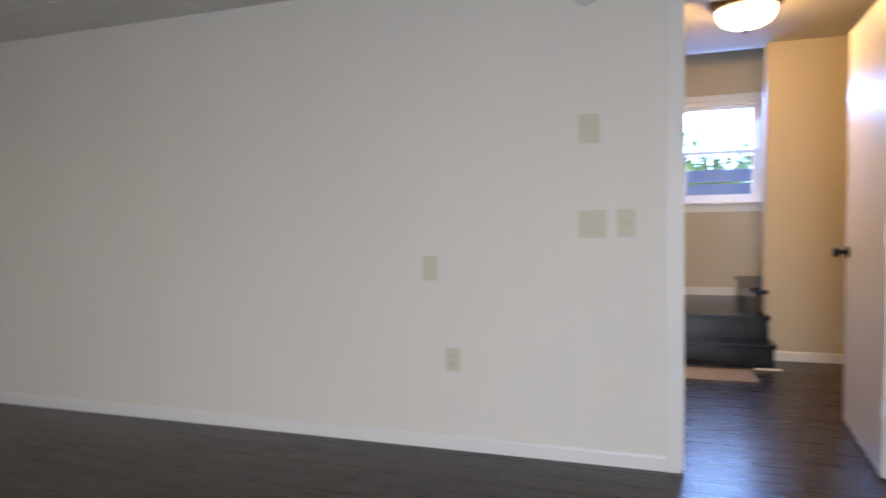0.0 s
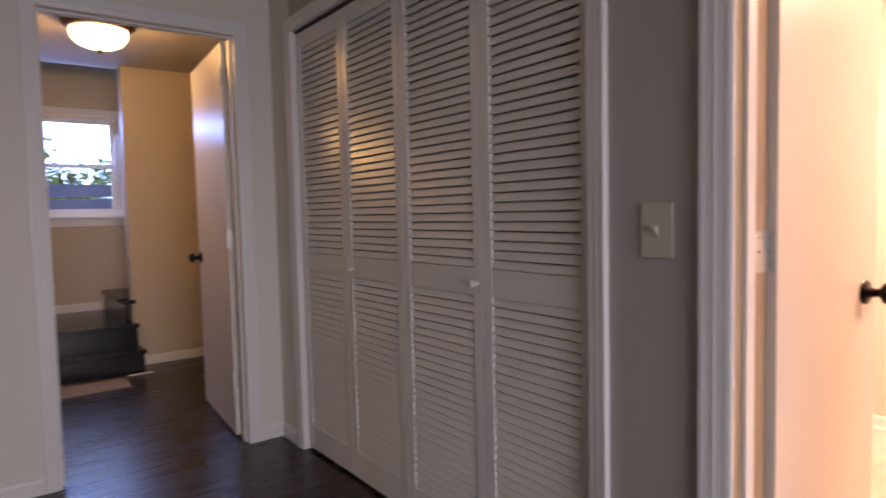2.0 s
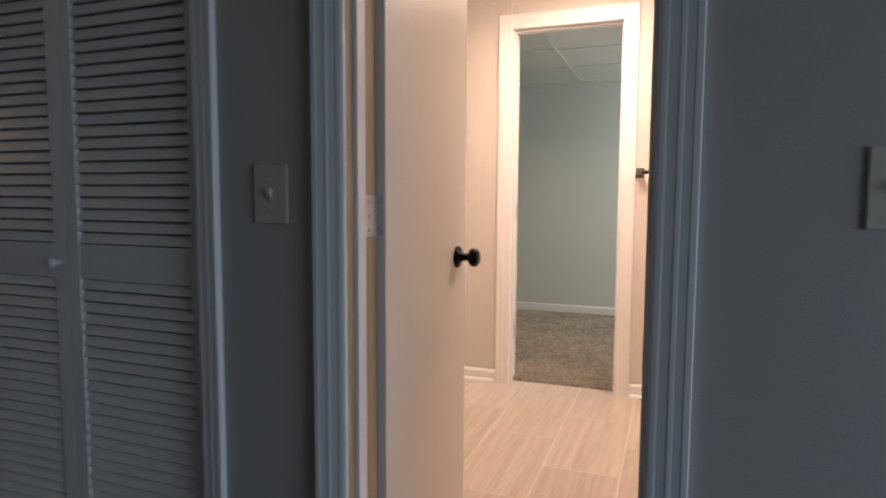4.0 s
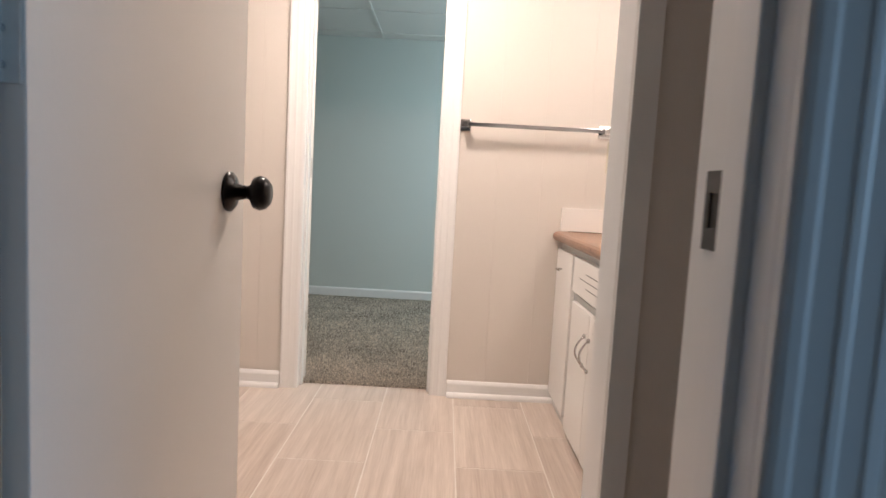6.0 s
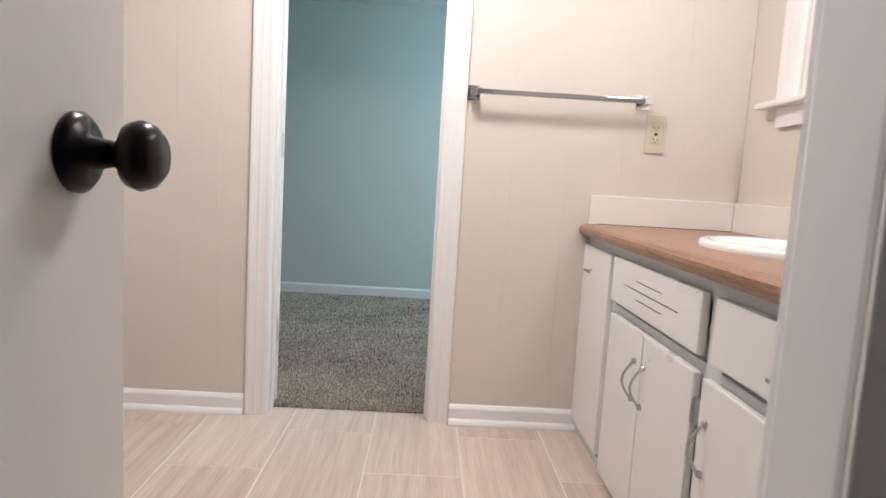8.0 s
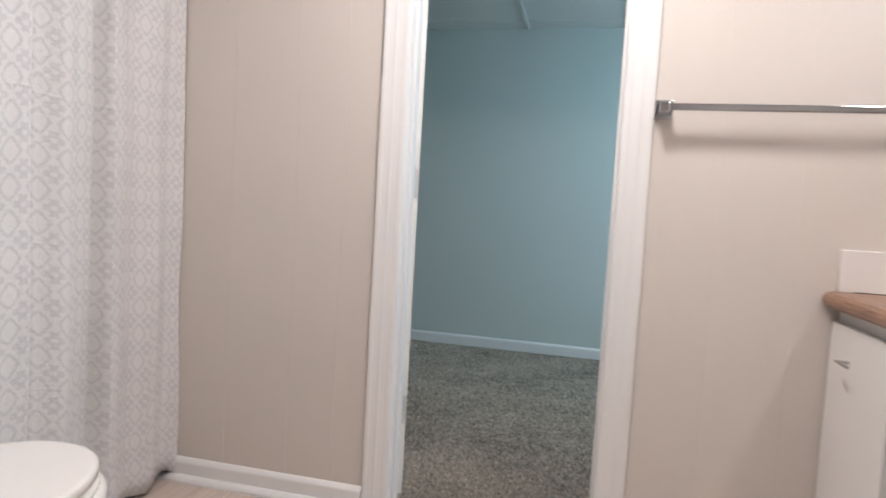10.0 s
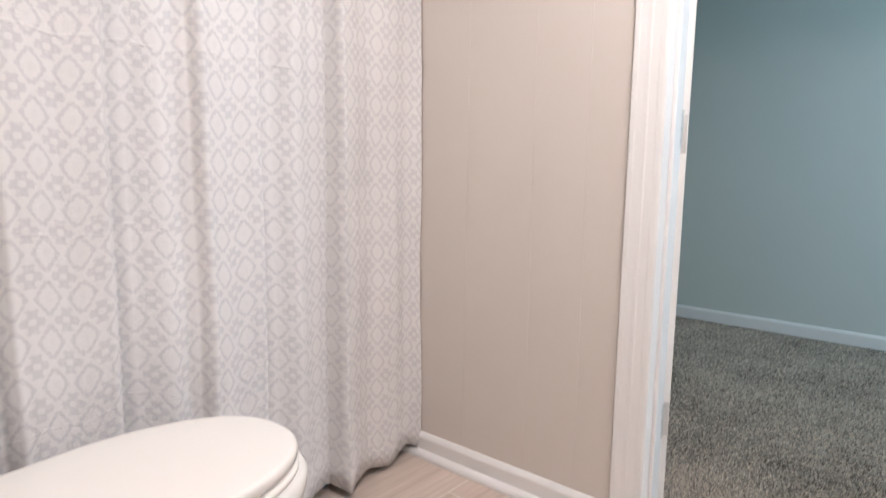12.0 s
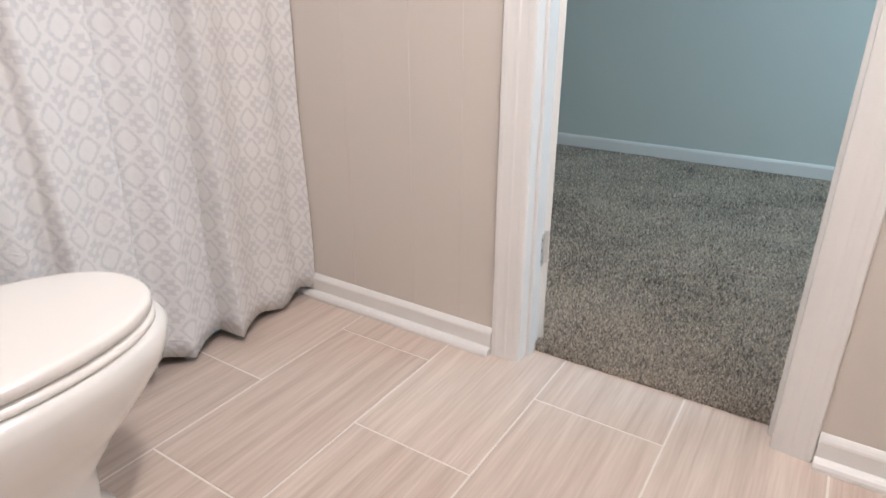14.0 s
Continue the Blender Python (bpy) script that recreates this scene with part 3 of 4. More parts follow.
BASE_P = [(0, 0), (0.013, 0), (0.013, 0.058), (0.0115, 0.063), (0.007, 0.070), (0.003, 0.074), (0, 0.075)]
SHOE_P = [(0, 0), (0.021, 0), (0.0205, 0.008), (0.0165, 0.0155), (0.010, 0.020), (0, 0.0215)]
LOW_P = [(0, 0), (0.012, 0), (0.012, 0.058), (0.009, 0.066), (0.004, 0.072), (0, 0.072)]


def skirting(name, axis, plane, sign, lo, hi, prof, label, z=0.0, shoe=True):
    """A length of baseboard on a wall; profile (out of the wall, up)."""
    if axis == "x":
        m = Matrix(((sign, 0, 0, plane), (0, 0, 1, lo), (0, 1, 0, z), (0, 0, 0, 1)))
        off = Matrix.Translation((sign * 0.0132, 0, 0))
    else:
        m = Matrix(((0, 0, 1, lo), (sign, 0, 0, plane), (0, 1, 0, z), (0, 0, 0, 1)))
        off = Matrix.Translation((0, sign * 0.0132, 0))
    ob = structure(name, extrude_profile(prof, hi - lo, m), M_TRIM, label, "baseboard")
    if shoe:
        part("shoe_moulding", extrude_profile(SHOE_P, hi - lo, off @ m), M_TRIM, ob)
    return ob


W = "white painted baseboard with a shoe moulding"
skirting("baseboard", "y", YA, -1, -3.81, DA[0] - 0.064, LOW_P, "white painted baseboard on the front room wall", 0, False)
skirting("baseboard", "y", YA, -1, DA[1] + 0.064, XC, LOW_P, "white painted baseboard on the front room wall", 0, False)
skirting("baseboard", "x", -3.81, 1, -2.7, YA - 0.012, LOW_P, "white painted baseboard on the side wall", 0, False)
skirting("baseboard", "x", XC, -1, DB[1] + 0.074, CL[0] - 0.062, LOW_P, "white painted baseboard beside the closet", 0, False)
skirting("baseboard", "x", XC, -1, -2.7, DB[0] - 0.074, LOW_P, "white painted baseboard beside the bathroom doorway", 0, False)
skirting("baseboard", "x", XC, -1, CL[1] + 0.062, YA - 0.012, LOW_P, "white painted baseboard beside the closet", 0, False)
PT = 0.006         # panelling thickness
skirting("baseboard", "x", XB - PT, -1, DD[1] + 0.082, 1.56, BASE_P, W)
skirting("baseboard", "x", XB - PT, -1, -0.412, DD[0] - 0.082, BASE_P, W)
skirting("baseboard", "x", XBED, -1, -1.3, 2.9, LOW_P, "white painted bedroom baseboard above the carpet", 0.008, False)
skirting("baseboard", "y", YH, -1, 1.535, 2.60, LOW_P, "white painted baseboard in the stair hall", 0, False)
skirting("baseboard", "y", YS, -1, 0.40, 1.40, LOW_P, "white painted baseboard on the stair landing", 0.352, False)
structure("trim_partition_end", extrude_profile([(0, 0), (0.106, 0), (0.106, 0.010), (0.100, 0.012), (0.006, 0.012), (0, 0.010)], CE_B, Matrix(((1, 0, 0, 2.397), (0, 1, 0, -0.1705), (0, 0, 1, 0), (0, 0, 0, 1)))),
          M_TRIM, "white painted cap on the end of the partition", "trim")
structure("trim_partition_bead", extrude_profile([(0, 0), (0.012, 0), (0.012, 0.014), (0, 0.014)], CE_B, Matrix(((1, 0, 0, 2.5035), (0, 1, 0, -0.175), (0, 0, 1, 0), (0, 0, 0, 1)))),
          M_TRIM, "white wooden bead on the edge of the partition", "trim")


structure("trim_partition_corner", extrude_profile([(0, 0), (0.008, 0), (0.008, 0.038), (0.006, 0.040), (0.001, 0.040), (0, 0.038)], CE_B, Matrix(((1, 0, 0, 2.3855), (0, 1, 0, -0.1985), (0, 0, 1, 0), (0, 0, 0, 1)))),
          M_TRIM, "white painted corner board on the end of the partition", "trim")


# ---------------------------------------------------------------- doors
def knob_parts(parent, x, y, z, side):
    """Round bronze knob with rosette and neck, pointing along y to the side given."""
    k = part("knob", lathe([(0.0, 0.070 * side), (0.018, 0.069 * side), (0.026, 0.062 * side), (0.029, 0.053 * side), (0.026, 0.044 * side), (0.014, 0.038 * side), (0.011, 0.032 * side), (0.0, 0.030 * side)], 28, "y", None, (x, y, z)), M_BLACK, parent, "dark bronze round knob", True)
    part("rosette", lathe([(0.0, 0.0), (0.033, 0.0), (0.033, 0.005 * side), (0.027, 0.010 * side), (0.014, 0.013 * side), (0.010, 0.034 * side), (0.0, 0.034 * side)], 28, "y", None, (x, y, z)), M_BLACK, k, "", True)


def slab_door(name, hinge, angle, width, height, label, thick=0.035, knob_at=None, hinges=(0.28, 1.03, 1.80), reach=0.003):
    """A flush door: width along +x from the hinge, near face at y = 0, thickness along +y."""
    root = base(name, pose(hinge[0], hinge[1], 0.012, 0, 0, angle), label, "door")
    part("leaf", box((0, 0, 0), (width, thick, height - 0.016), 0.002), M_DOOR, root)
    if knob_at:
        knob_parts(root, width - knob_at[0], 0, knob_at[1], -1)
        knob_parts(root, width - knob_at[0], thick, knob_at[1], 1)
        part("latch_plate", box((width - 0.0005, 0.006, knob_at[1] - 0.028), (width + 0.0015, thick - 0.006, knob_at[1] + 0.028), 0.0005), M_BLACK, root)
    for z in hinges:
        h = part("hinge", box((-reach, 0.003, z - 0.045), (0.0005, thick - 0.001, z + 0.045), 0.0008), M_HINGE, root, "painted steel hinge")
        part("barrel", tube([(-0.006, thick + 0.004, z - 0.045), (-0.006, thick + 0.004, z + 0.045)], 0.006, 10), M_HINGE, h)
        for dz in (-0.03, 0.0, 0.03):
            part("screw", lathe([(0.0, -0.0045), (0.004, -0.0045), (0.003, -0.003), (0, -0.003)], 8, "x", None, (0, thick * 0.5, z + dz)), M_STEEL, h)
    return root


slab_door("bathroom_door", (1.937, 0.484), 0.0, 0.572, DH, "white flush door standing open with a dark round knob", knob_at=(0.080, 0.908), hinges=(0.288, 1.044, 1.818))
slab_door("bedroom_door", (4.297, 0.750), 33.0, 0.585, DH, "white flush bedroom door standing wide open", knob_at=(0.062, 0.905), hinges=(0.28, 1.00, 1.80))
slab_door("stair_hall_door", (1.618, 3.050), 85.3, 0.775, DH, "white glossy flush door standing open into the hall", knob_at=(0.060, 0.900), hinges=(0.30, 1.03, 1.85), reach=0.012)

strike = base("strike_plate", pose(1.885, DB[0], 0.937), "dark bronze strike plate on the bathroom jamb", "strike plate")
part("plate", boxes(((-0.018, 0, -0.031), (-0.008, 0.0025, 0.031)), ((0.010, 0, -0.031), (0.018, 0.0025, 0.031)), ((-0.008, 0, 0.014), (0.010, 0.0025, 0.031)), ((-0.008, 0, -0.031), (0.010, 0.0025, -0.014))), M_BLACK, strike)
part("latch_hole", box((-0.008, -0.004, -0.014), (0.010, 0.0006, 0.014)), M_SLOT, strike)

# louvred bifold closet doors
PW = (CL[1] - CL[0]) / 4
SL_P = 0.0290
slat_len = PW - 0.004 - 2 * 0.042 + 0.006
SLAT = mesh_of("slat", extrude_profile([(-0.0131, -0.0018), (-0.0121, -0.0028), (0.0121, -0.0028), (0.0131, -0.0018), (0.0131, 0.0018), (0.0121, 0.0028), (-0.0121, 0.0028), (-0.0131, 0.0018)], slat_len, Matrix(((1, 0, 0, 0), (0, 0, 1, -slat_len / 2), (0, 1, 0, 0), (0, 0, 0, 1)))), M_LOUVRE)


def louvre_door(y0, knob_y, tilt):
    root = base("louvre_door", pose(XC + 0.030, y0 + PW / 2, 0.014, 0, 0, tilt), "white louvred bifold closet door panel with narrow slats", "closet door", "closet doors")
    hw, top, t = PW / 2 - 0.002, 2.002, 0.0078
    for s in (-1, 1):
        part("stile", box((-t, s * hw, 0), (t, s * (hw - 0.042), top), 0.002), M_LOUVRE, root)
    for z0, z1 in ((0.0, 0.115), (0.874, 0.962), (1.930, top)):
        part("rail", box((-t + 0.001, -hw + 0.0418, z0), (t - 0.001, hw - 0.0418, z1), 0.0015), M_LOUVRE, root)
    for z0, z1 in ((0.115, 0.874), (0.962, 1.930)):
        n = int((z1 - z0) / SL_P)
        step = (z1 - z0) / n
        for i in range(n):
            piece("slat", SLAT, root, pose(0, 0, z0 + (i + 0.5) * step, 0, -71.0 + random.uniform(-0.5, 0.5), 0))
    if knob_y:
        part("knob", lathe([(0.0, -0.030), (0.009, -0.029), (0.013, -0.023), (0.011, -0.016), (0.005, -0.011), (0.005, -0.002), (0.009, 0.0), (0, 0)], 20, "x", None, (-t, knob_y, 0.913)), M_LOUVRE, root, "small white round knob", True)
    return root


for i, (ky, tl) in enumerate(((0, 0.6), (PW / 2 - 0.055, -0.6), (-PW / 2 + 0.028, 0.5), (0, -0.5))):
    # panels counted from the stair-hall corner
    louvre_door(CL[1] - PW * (i + 1), ky, tl)
structure("closet_track", box((XC + 0.015, CL[0], 2.0195), (XC + 0.045, CL[1], 2.0295)), M_GAP, "dark metal sliding track over the closet doors", "track")


# ---------------------------------------------------------------- plates
def wall_plate(name, m, w, h, mat, label, kind, gangs=1):
    """Plate in its own x (across) and z (up), facing -y."""
    root = base(name, m, label, kind)
    part("plate", box((-w / 2, -0.006, -h / 2), (w / 2, 0.0, h / 2), 0.0028), mat, root)
    if kind == "switch":
        for g in range(gangs):
            x = (g - (gangs - 1) / 2) * 0.046
            part("toggle", extrude_profile([(-0.006, -0.013), (0.0, -0.014), (0.012, 0.004), (0.009, 0.010), (-0.001, 0.012)], 0.009, Matrix(((0, 0, 1, x - 0.0045), (-1, 0, 0, -0.006), (0, 1, 0, 0), (0, 0, 0, 1)))), mat, root)
            for dz in (-0.030, 0.030):
                part("screw", lathe([(0, -0.0072), (0.003, -0.0068), (0.0034, -0.006), (0, -0.006)], 10, "y", None, (x, 0, dz)), M_HINGE, root)
    elif kind == "outlet":
        for dz in (-0.0195, 0.0195):
            face = part("socket", box((-0.017, -0.0085, dz - 0.0145), (0.017, -0.005, dz + 0.0145), 0.002), mat, root)
            part("slot", boxes(((-0.0085, -0.0088, dz - 0.002), (-0.0062, -0.0083, dz + 0.007)), ((0.0062, -0.0088, dz - 0.002), (0.0085, -0.0083, dz + 0.006)), ((-0.0025, -0.0088, dz - 0.010), (0.0025, -0.0083, dz - 0.006))), M_SLOT, face)
    elif kind == "decora":
        r = part("rocker", box((-0.0165, -0.0085, -0.033), (0.0165, -0.005, 0.033), 0.002), mat, root)
        for dz in (-0.021, 0.021):
            part("slot", boxes(((-0.0085, -0.0088, dz - 0.002), (-0.0062, -0.0083, dz + 0.007)), ((0.0062, -0.0088, dz - 0.002), (0.0085, -0.0083, dz + 0.006)), ((-0.0025, -0.0088, dz - 0.009), (0.0025, -0.0083, dz - 0.005))), M_SLOT, r)
        part("button", box((-0.006, -0.0095, -0.005), (0.006, -0.008, 0.005), 0.001), M_SLOT, r)
    if kind == "decora":
        root["category"] = "outlet"
    return root


wall_plate("blank_plate", pose(0.405, YA, 1.525), 0.088, 0.128, M_PLATEW, "ivory blank cover plate high on the wall", "plate")
wall_plate("light_switch", pose(0.417, YA, 1.101), 0.120, 0.122, M_PLATEW, "ivory double light switch beside the doorway", "switch", 2)
wall_plate("light_switch", pose(0.562, YA, 1.103), 0.078, 0.122, M_PLATEW, "ivory single light switch beside the doorway", "switch")
wall_plate("blank_plate", pose(-0.360, YA, 0.895), 0.074, 0.118, M_PLATEW, "ivory cover plate at mid height on the wall", "plate")
wall_plate("wall_outlet", pose(-0.252, YA, 0.449), 0.074, 0.115, M_PLATEW, "ivory double wall outlet near the floor", "outlet")
RX = Matrix.Rotation(radians(90), 4, "Z")
RXN = Matrix.Rotation(radians(-90), 4, "Z")
wall_plate("light_switch", Matrix.Translation((XC, 0.683, 1.103)) @ RXN, 0.083, 0.125, M_PLATE, "almond light switch between closet and bathroom door", "switch")
wall_plate("light_switch", Matrix.Translation((XC, -0.434, 1.115)) @ RXN, 0.083, 0.125, M_PLATE, "almond light switch on the dark wall", "switch")
wall_plate("light_switch", Matrix.Translation((2.394, -0.321, 1.090)) @ RXN, 0.076, 0.118, M_PLATEW, "ivory light switch beside the shelves", "switch")
wall_plate("bathroom_outlet", Matrix.Translation((XB - PT, -0.618, 1.126)) @ RXN, 0.076, 0.138, M_PLATE, "almond safety outlet under the towel bar", "decora")
wall_plate("wall_outlet", pose(1.985, YH, 0.205), 0.074, 0.115, M_PLATEW, "ivory outlet low on the hall wall", "outlet")

alarm = base("smoke_alarm", pose(0.396, YA, 2.118, 90), "round white smoke alarm high on the wall", "smoke alarm")
part("housing", lathe([(0, 0), (0.060, 0), (0.060, 0.012), (0.054, 0.024), (0.040, 0.032), (0, 0.034)], 36), M_SMOKE, alarm, "", True)
part("test_button", lathe([(0, 0.033), (0.011, 0.033), (0.010, 0.0365), (0, 0.037)], 20, "z", None, (0.012, -0.010, 0)), M_GRID, alarm, "grey test button")

# ---------------------------------------------------------------- hall
lampo = base("hall_ceiling_lamp", pose(1.185, 4.0, CE_H) @ Matrix.Diagonal((1.07, 1.07, 1.16, 1)), "lit frosted dome ceiling lamp with a bronze ring", "ceiling lamp")
part("ring", lathe([(0, 0), (0.178, 0), (0.182, -0.012), (0.180, -0.034), (0.165, -0.050), (0.145, -0.056), (0.0, -0.056)], 44), M_BRONZE, lampo, "dark bronze ring", True)
dome = part("dome", lathe([(0.142, -0.056), (0.144, -0.074), (0.136, -0.098), (0.114, -0.122), (0.078, -0.140), (0.035, -0.149), (0.0, -0.151)], 44), M_LENS, lampo, "glowing frosted ribbed glass", True)
dome.visible_shadow = False
part("finial", lathe([(0, -0.149), (0.012, -0.151), (0.014, -0.159), (0.006, -0.169), (0, -0.173)], 20), M_BRONZE, lampo, "", True)

stairs = base("staircase", pose(0, 0, 0), "black painted wooden steps up to a landing", "stairs", "", "structure")
SX0, SX1 = 0.40, 1.50
part("riser", box((SX0, 4.890, 0), (SX1, 4.910, 0.145), 0.001), M_STAIR, stairs)
part("tread", box((SX0, 4.860, 0.145), (SX1 + 0.022, 5.075, 0.176), 0.008), M_STAIR, stairs)
part("riser", box((SX0, 5.050, 0.176), (SX1 - 0.002, 5.070, 0.321), 0.001), M_STAIR, stairs)
part("landing", box((SX0, 5.020, 0.321), (SX1 + 0.010, YH - 0.002, 0.352), 0.008), M_STAIR, stairs)
part("landing", box((SX0, YH - 0.002, 0.321), (1.483, YS, 0.352), 0.001), M_STAIR, stairs)
part("riser", box((1.430, 5.145, 0.352), (1.450, YS, 0.497), 0.001), M_STAIR, stairs)
part("tread", box((1.405, 5.125, 0.497), (1.510, YH - 0.003, 0.528), 0.008), M_STAIR, stairs)
part("tread", box((1.405, YH + 0.104, 0.497), (1.74, YS, 0.528), 0.008), M_STAIR, stairs)
part("riser", box((1.715, YH + 0.104, 0.528), (1.74, YS, 0.69), 0.001), M_STAIR, stairs)
part("stringer", box((SX1, 4.910, 0), (SX1 + 0.012, YH - 0.002, 0.145), 0.002), M_STAIR, stairs)
structure("floor_strip", box((1.38, 4.826, 0.001), (1.55, 4.856, 0.012), 0.003), M_TRIM, "short white strip at the foot of the stairs", "trim")

mat_ = base("door_mat", pose(0.91, 4.63, 0.0, 0, 0, 1.5), "beige woven mat at the foot of the stairs", "mat")
bm = box((-0.45, -0.14, 0.001), (0.43, 0.16, 0.010), 0.003)
part("weave", bm, M_MAT, mat_)
for x in (-0.45, 0.43):
    part("binding", box((x - 0.008, -0.14, 0.0012), (x + 0.008, 0.16, 0.0125), 0.003), M_MAT, mat_)


def sash_window(name, axis_pose, w, h, label, frost=None):
    """A double-hung window: frame, two sashes with a pane each, stool and apron; faces -y at y = 0."""
    root = base(name, axis_pose, label, "window", "", "structure")
    f = 0.035
    fr = part("window_frame", boxes(((-w / 2, 0.01, 0), (-w / 2 + f, 0.09, h)), ((w / 2 - f, 0.01, 0), (w / 2, 0.09, h)), ((-w / 2 + f, 0.01, 0), (w / 2 - f, 0.09, f)), ((-w / 2 + f, 0.01, h - f), (w / 2 - f, 0.09, h))), M_TRIM, root)
    iw = w / 2 - f
    mid = h * 0.50
    for nm, z0, z1, y in (("lower_sash", f, mid + 0.014, 0.032), ("upper_sash", mid - 0.014, h - f, 0.062)):
        s = 0.030
        sash = part(nm, boxes(((-iw, y, z0), (-iw + s, y + 0.026, z1)), ((iw - s, y, z0), (iw, y + 0.026, z1)), ((-iw + s, y, z0), (iw - s, y + 0.026, z0 + s)), ((-iw + s, y, z1 - s), (iw - s, y + 0.026, z1))), M_TRIM, root)
        pane = part("pane", box((-iw + s, y + 0.011, z0 + s), (iw - s, y + 0.015, z1 - s)), frost or M_GLASS, sash)
        pane.visible_shadow = False
    return root


sash_window("window_1", pose((HW[0] + HW[1]) / 2, YS, HW[2]), HW[1] - HW[0], HW[3] - HW[2], "white sash window over the stair landing")
door_trim("trim_stair_window", "y", YS, -1, HW[0], HW[1], HW[3], 0.055, 0.016, "white casing round the stair window", z0=HW[2])
structure("window_sill", box((HW[0] - 0.09, YS - 0.05, HW[2] - 0.024), (HW[1] + 0.09, YS + 0.01, HW[2]), 0.005), M_TRIM, "white stair window sill", "window sill")
structure("trim_window_apron", box((HW[0] - 0.06, YS - 0.014, HW[2] - 0.09), (HW[1] + 0.06, YS, HW[2] - 0.024), 0.003), M_TRIM, "white apron under the stair window", "trim")

# outside the stair window
fence = base("board_fence", pose(1.3, 9.2, -0.30), "blue-grey horizontal board fence outside the window", "fence")
for i in range(10):
    part("board", box((-2.4, 0, 0.05 + i * 0.19), (2.4, 0.022, 0.05 + i * 0.19 + 0.165), 0.004), M_FENCE, fence)
for x in (-2.3, -0.8, 0.8, 2.3):
    part("post", box((x - 0.05, 0.023, 0), (x + 0.05, 0.12, 2.0), 0.006), M_FENCE, fence)


def leafy_tree(x, y, h, r, seed):
    rnd = random.Random(seed)
    root = base("tree", pose(x, y, -0.3), "leafy green tree behind the fence", "tree", "trees outside")
    tr = tube([(0, 0, 0), (0.03, 0.02, h * 0.3), (-0.03, 0.05, h * 0.6), (0.02, 0.0, h * 0.85)], 0.07, 8)
    for k in range(5):
        a = rnd.uniform(0, 6.28)
        tube([(0, 0, h * (0.35 + 0.08 * k)), (math.cos(a) * r * 0.4, math.sin(a) * r * 0.4, h * (0.5 + 0.08 * k)), (math.cos(a) * r * 0.8, math.sin(a) * r * 0.8, h * (0.6 + 0.08 * k))], 0.025, 6, tr)
    part("trunk", tr, M_BARK, root)
    verts, faces = [], []
    for _ in range(2600):
        a, b, q = rnd.uniform(0, 6.28), rnd.uniform(-1, 1), rnd.random() ** 0.45
        lump = 0.75 + 0.35 * math.sin(3 * a + seed) * math.cos(2.5 * b)
        c = Vector((math.cos(a) * r * q * lump, math.sin(a) * r * q * lump, h * 0.68 + b * h * 0.36 * q * lump))
        u = Vector((rnd.uniform(-1, 1), rnd.uniform(-1, 1), rnd.uniform(-1, 1))).normalized()
        w = u.orthogonal().normalized() * 0.03
        u = u * 0.07
        n = len(verts)
        verts += [c - u, c + w, c + u, c - w]
        faces.append((n, n + 1, n + 2, n + 3))
    me = bpy.data.meshes.new("crown")
    me.from_pydata([tuple(v) for v in verts], [], faces)
    me.materials.append(M_LEAF)
    cr = new("crown", me)
    cr.parent = root


M_SKY = glow("bright_overcast_sky", (0.15, 0.40, 1.0), 8.5)
structure("backdrop", box((-9, 16.0, 1.2), (12, 16.05, 10)), M_SKY, "bright hazy sky beyond the trees", "backdrop")
leafy_tree(0.45, 11.0, 3.4, 1.15, 3)
leafy_tree(1.9, 12.6, 2.7, 1.3, 8)

# ---------------------------------------------------------------- bathroom
bl = base("bath_ceiling_lamp", pose(3.52, 0.32, CE_B), "round white lit ceiling lamp in the bathroom", "ceiling lamp")
part("canopy", lathe([(0, 0), (0.13, 0), (0.13, -0.02), (0.0, -0.022)], 36), M_TRIM, bl)
bd = part("dome", lathe([(0.12, -0.022), (0.12, -0.05), (0.10, -0.09), (0.05, -0.115), (0, -0.12)], 36), M_BLENS, bl, "glowing white glass", True)
bd.visible_shadow = False


def towel_bar():
    root = base("towel_bar", pose(XB - PT, 0, 1.234), "chrome square towel bar on the wall", "towel bar")
    for y in (0.055, -0.562):
        post = part("bracket", box((-0.008, y - 0.026, -0.026), (0, y + 0.026, 0.026), 0.003), M_CHROME, root)
        part("arm", box((-0.062, y - 0.013, -0.013), (-0.008, y + 0.013, 0.013), 0.003), M_CHROME, post)
    part("bar", box((-0.060, -0.549, -0.0085), (-0.046, 0.042, 0.0085), 0.002), M_BAR, root)


towel_bar()


def curved_pull(parent, x, y, z0, z1, depth=0.028):
    pts = []
    for i in range(13):
        k = i / 12
        pts.append((x, y - math.sin(math.pi * k) * depth - 0.004, z0 + (z1 - z0) * k))
    h = part("handle", tube(pts, 0.0036, 10), M_STEEL, parent, "curved satin nickel handle", True)
    for z in (z0, z1):
        part("foot", lathe([(0, 0), (0.0085, 0), (0.0085, -0.004), (0.006, -0.009), (0, -0.010)], 14, "y", None, (x, y, z)), M_STEEL, h, "", True)


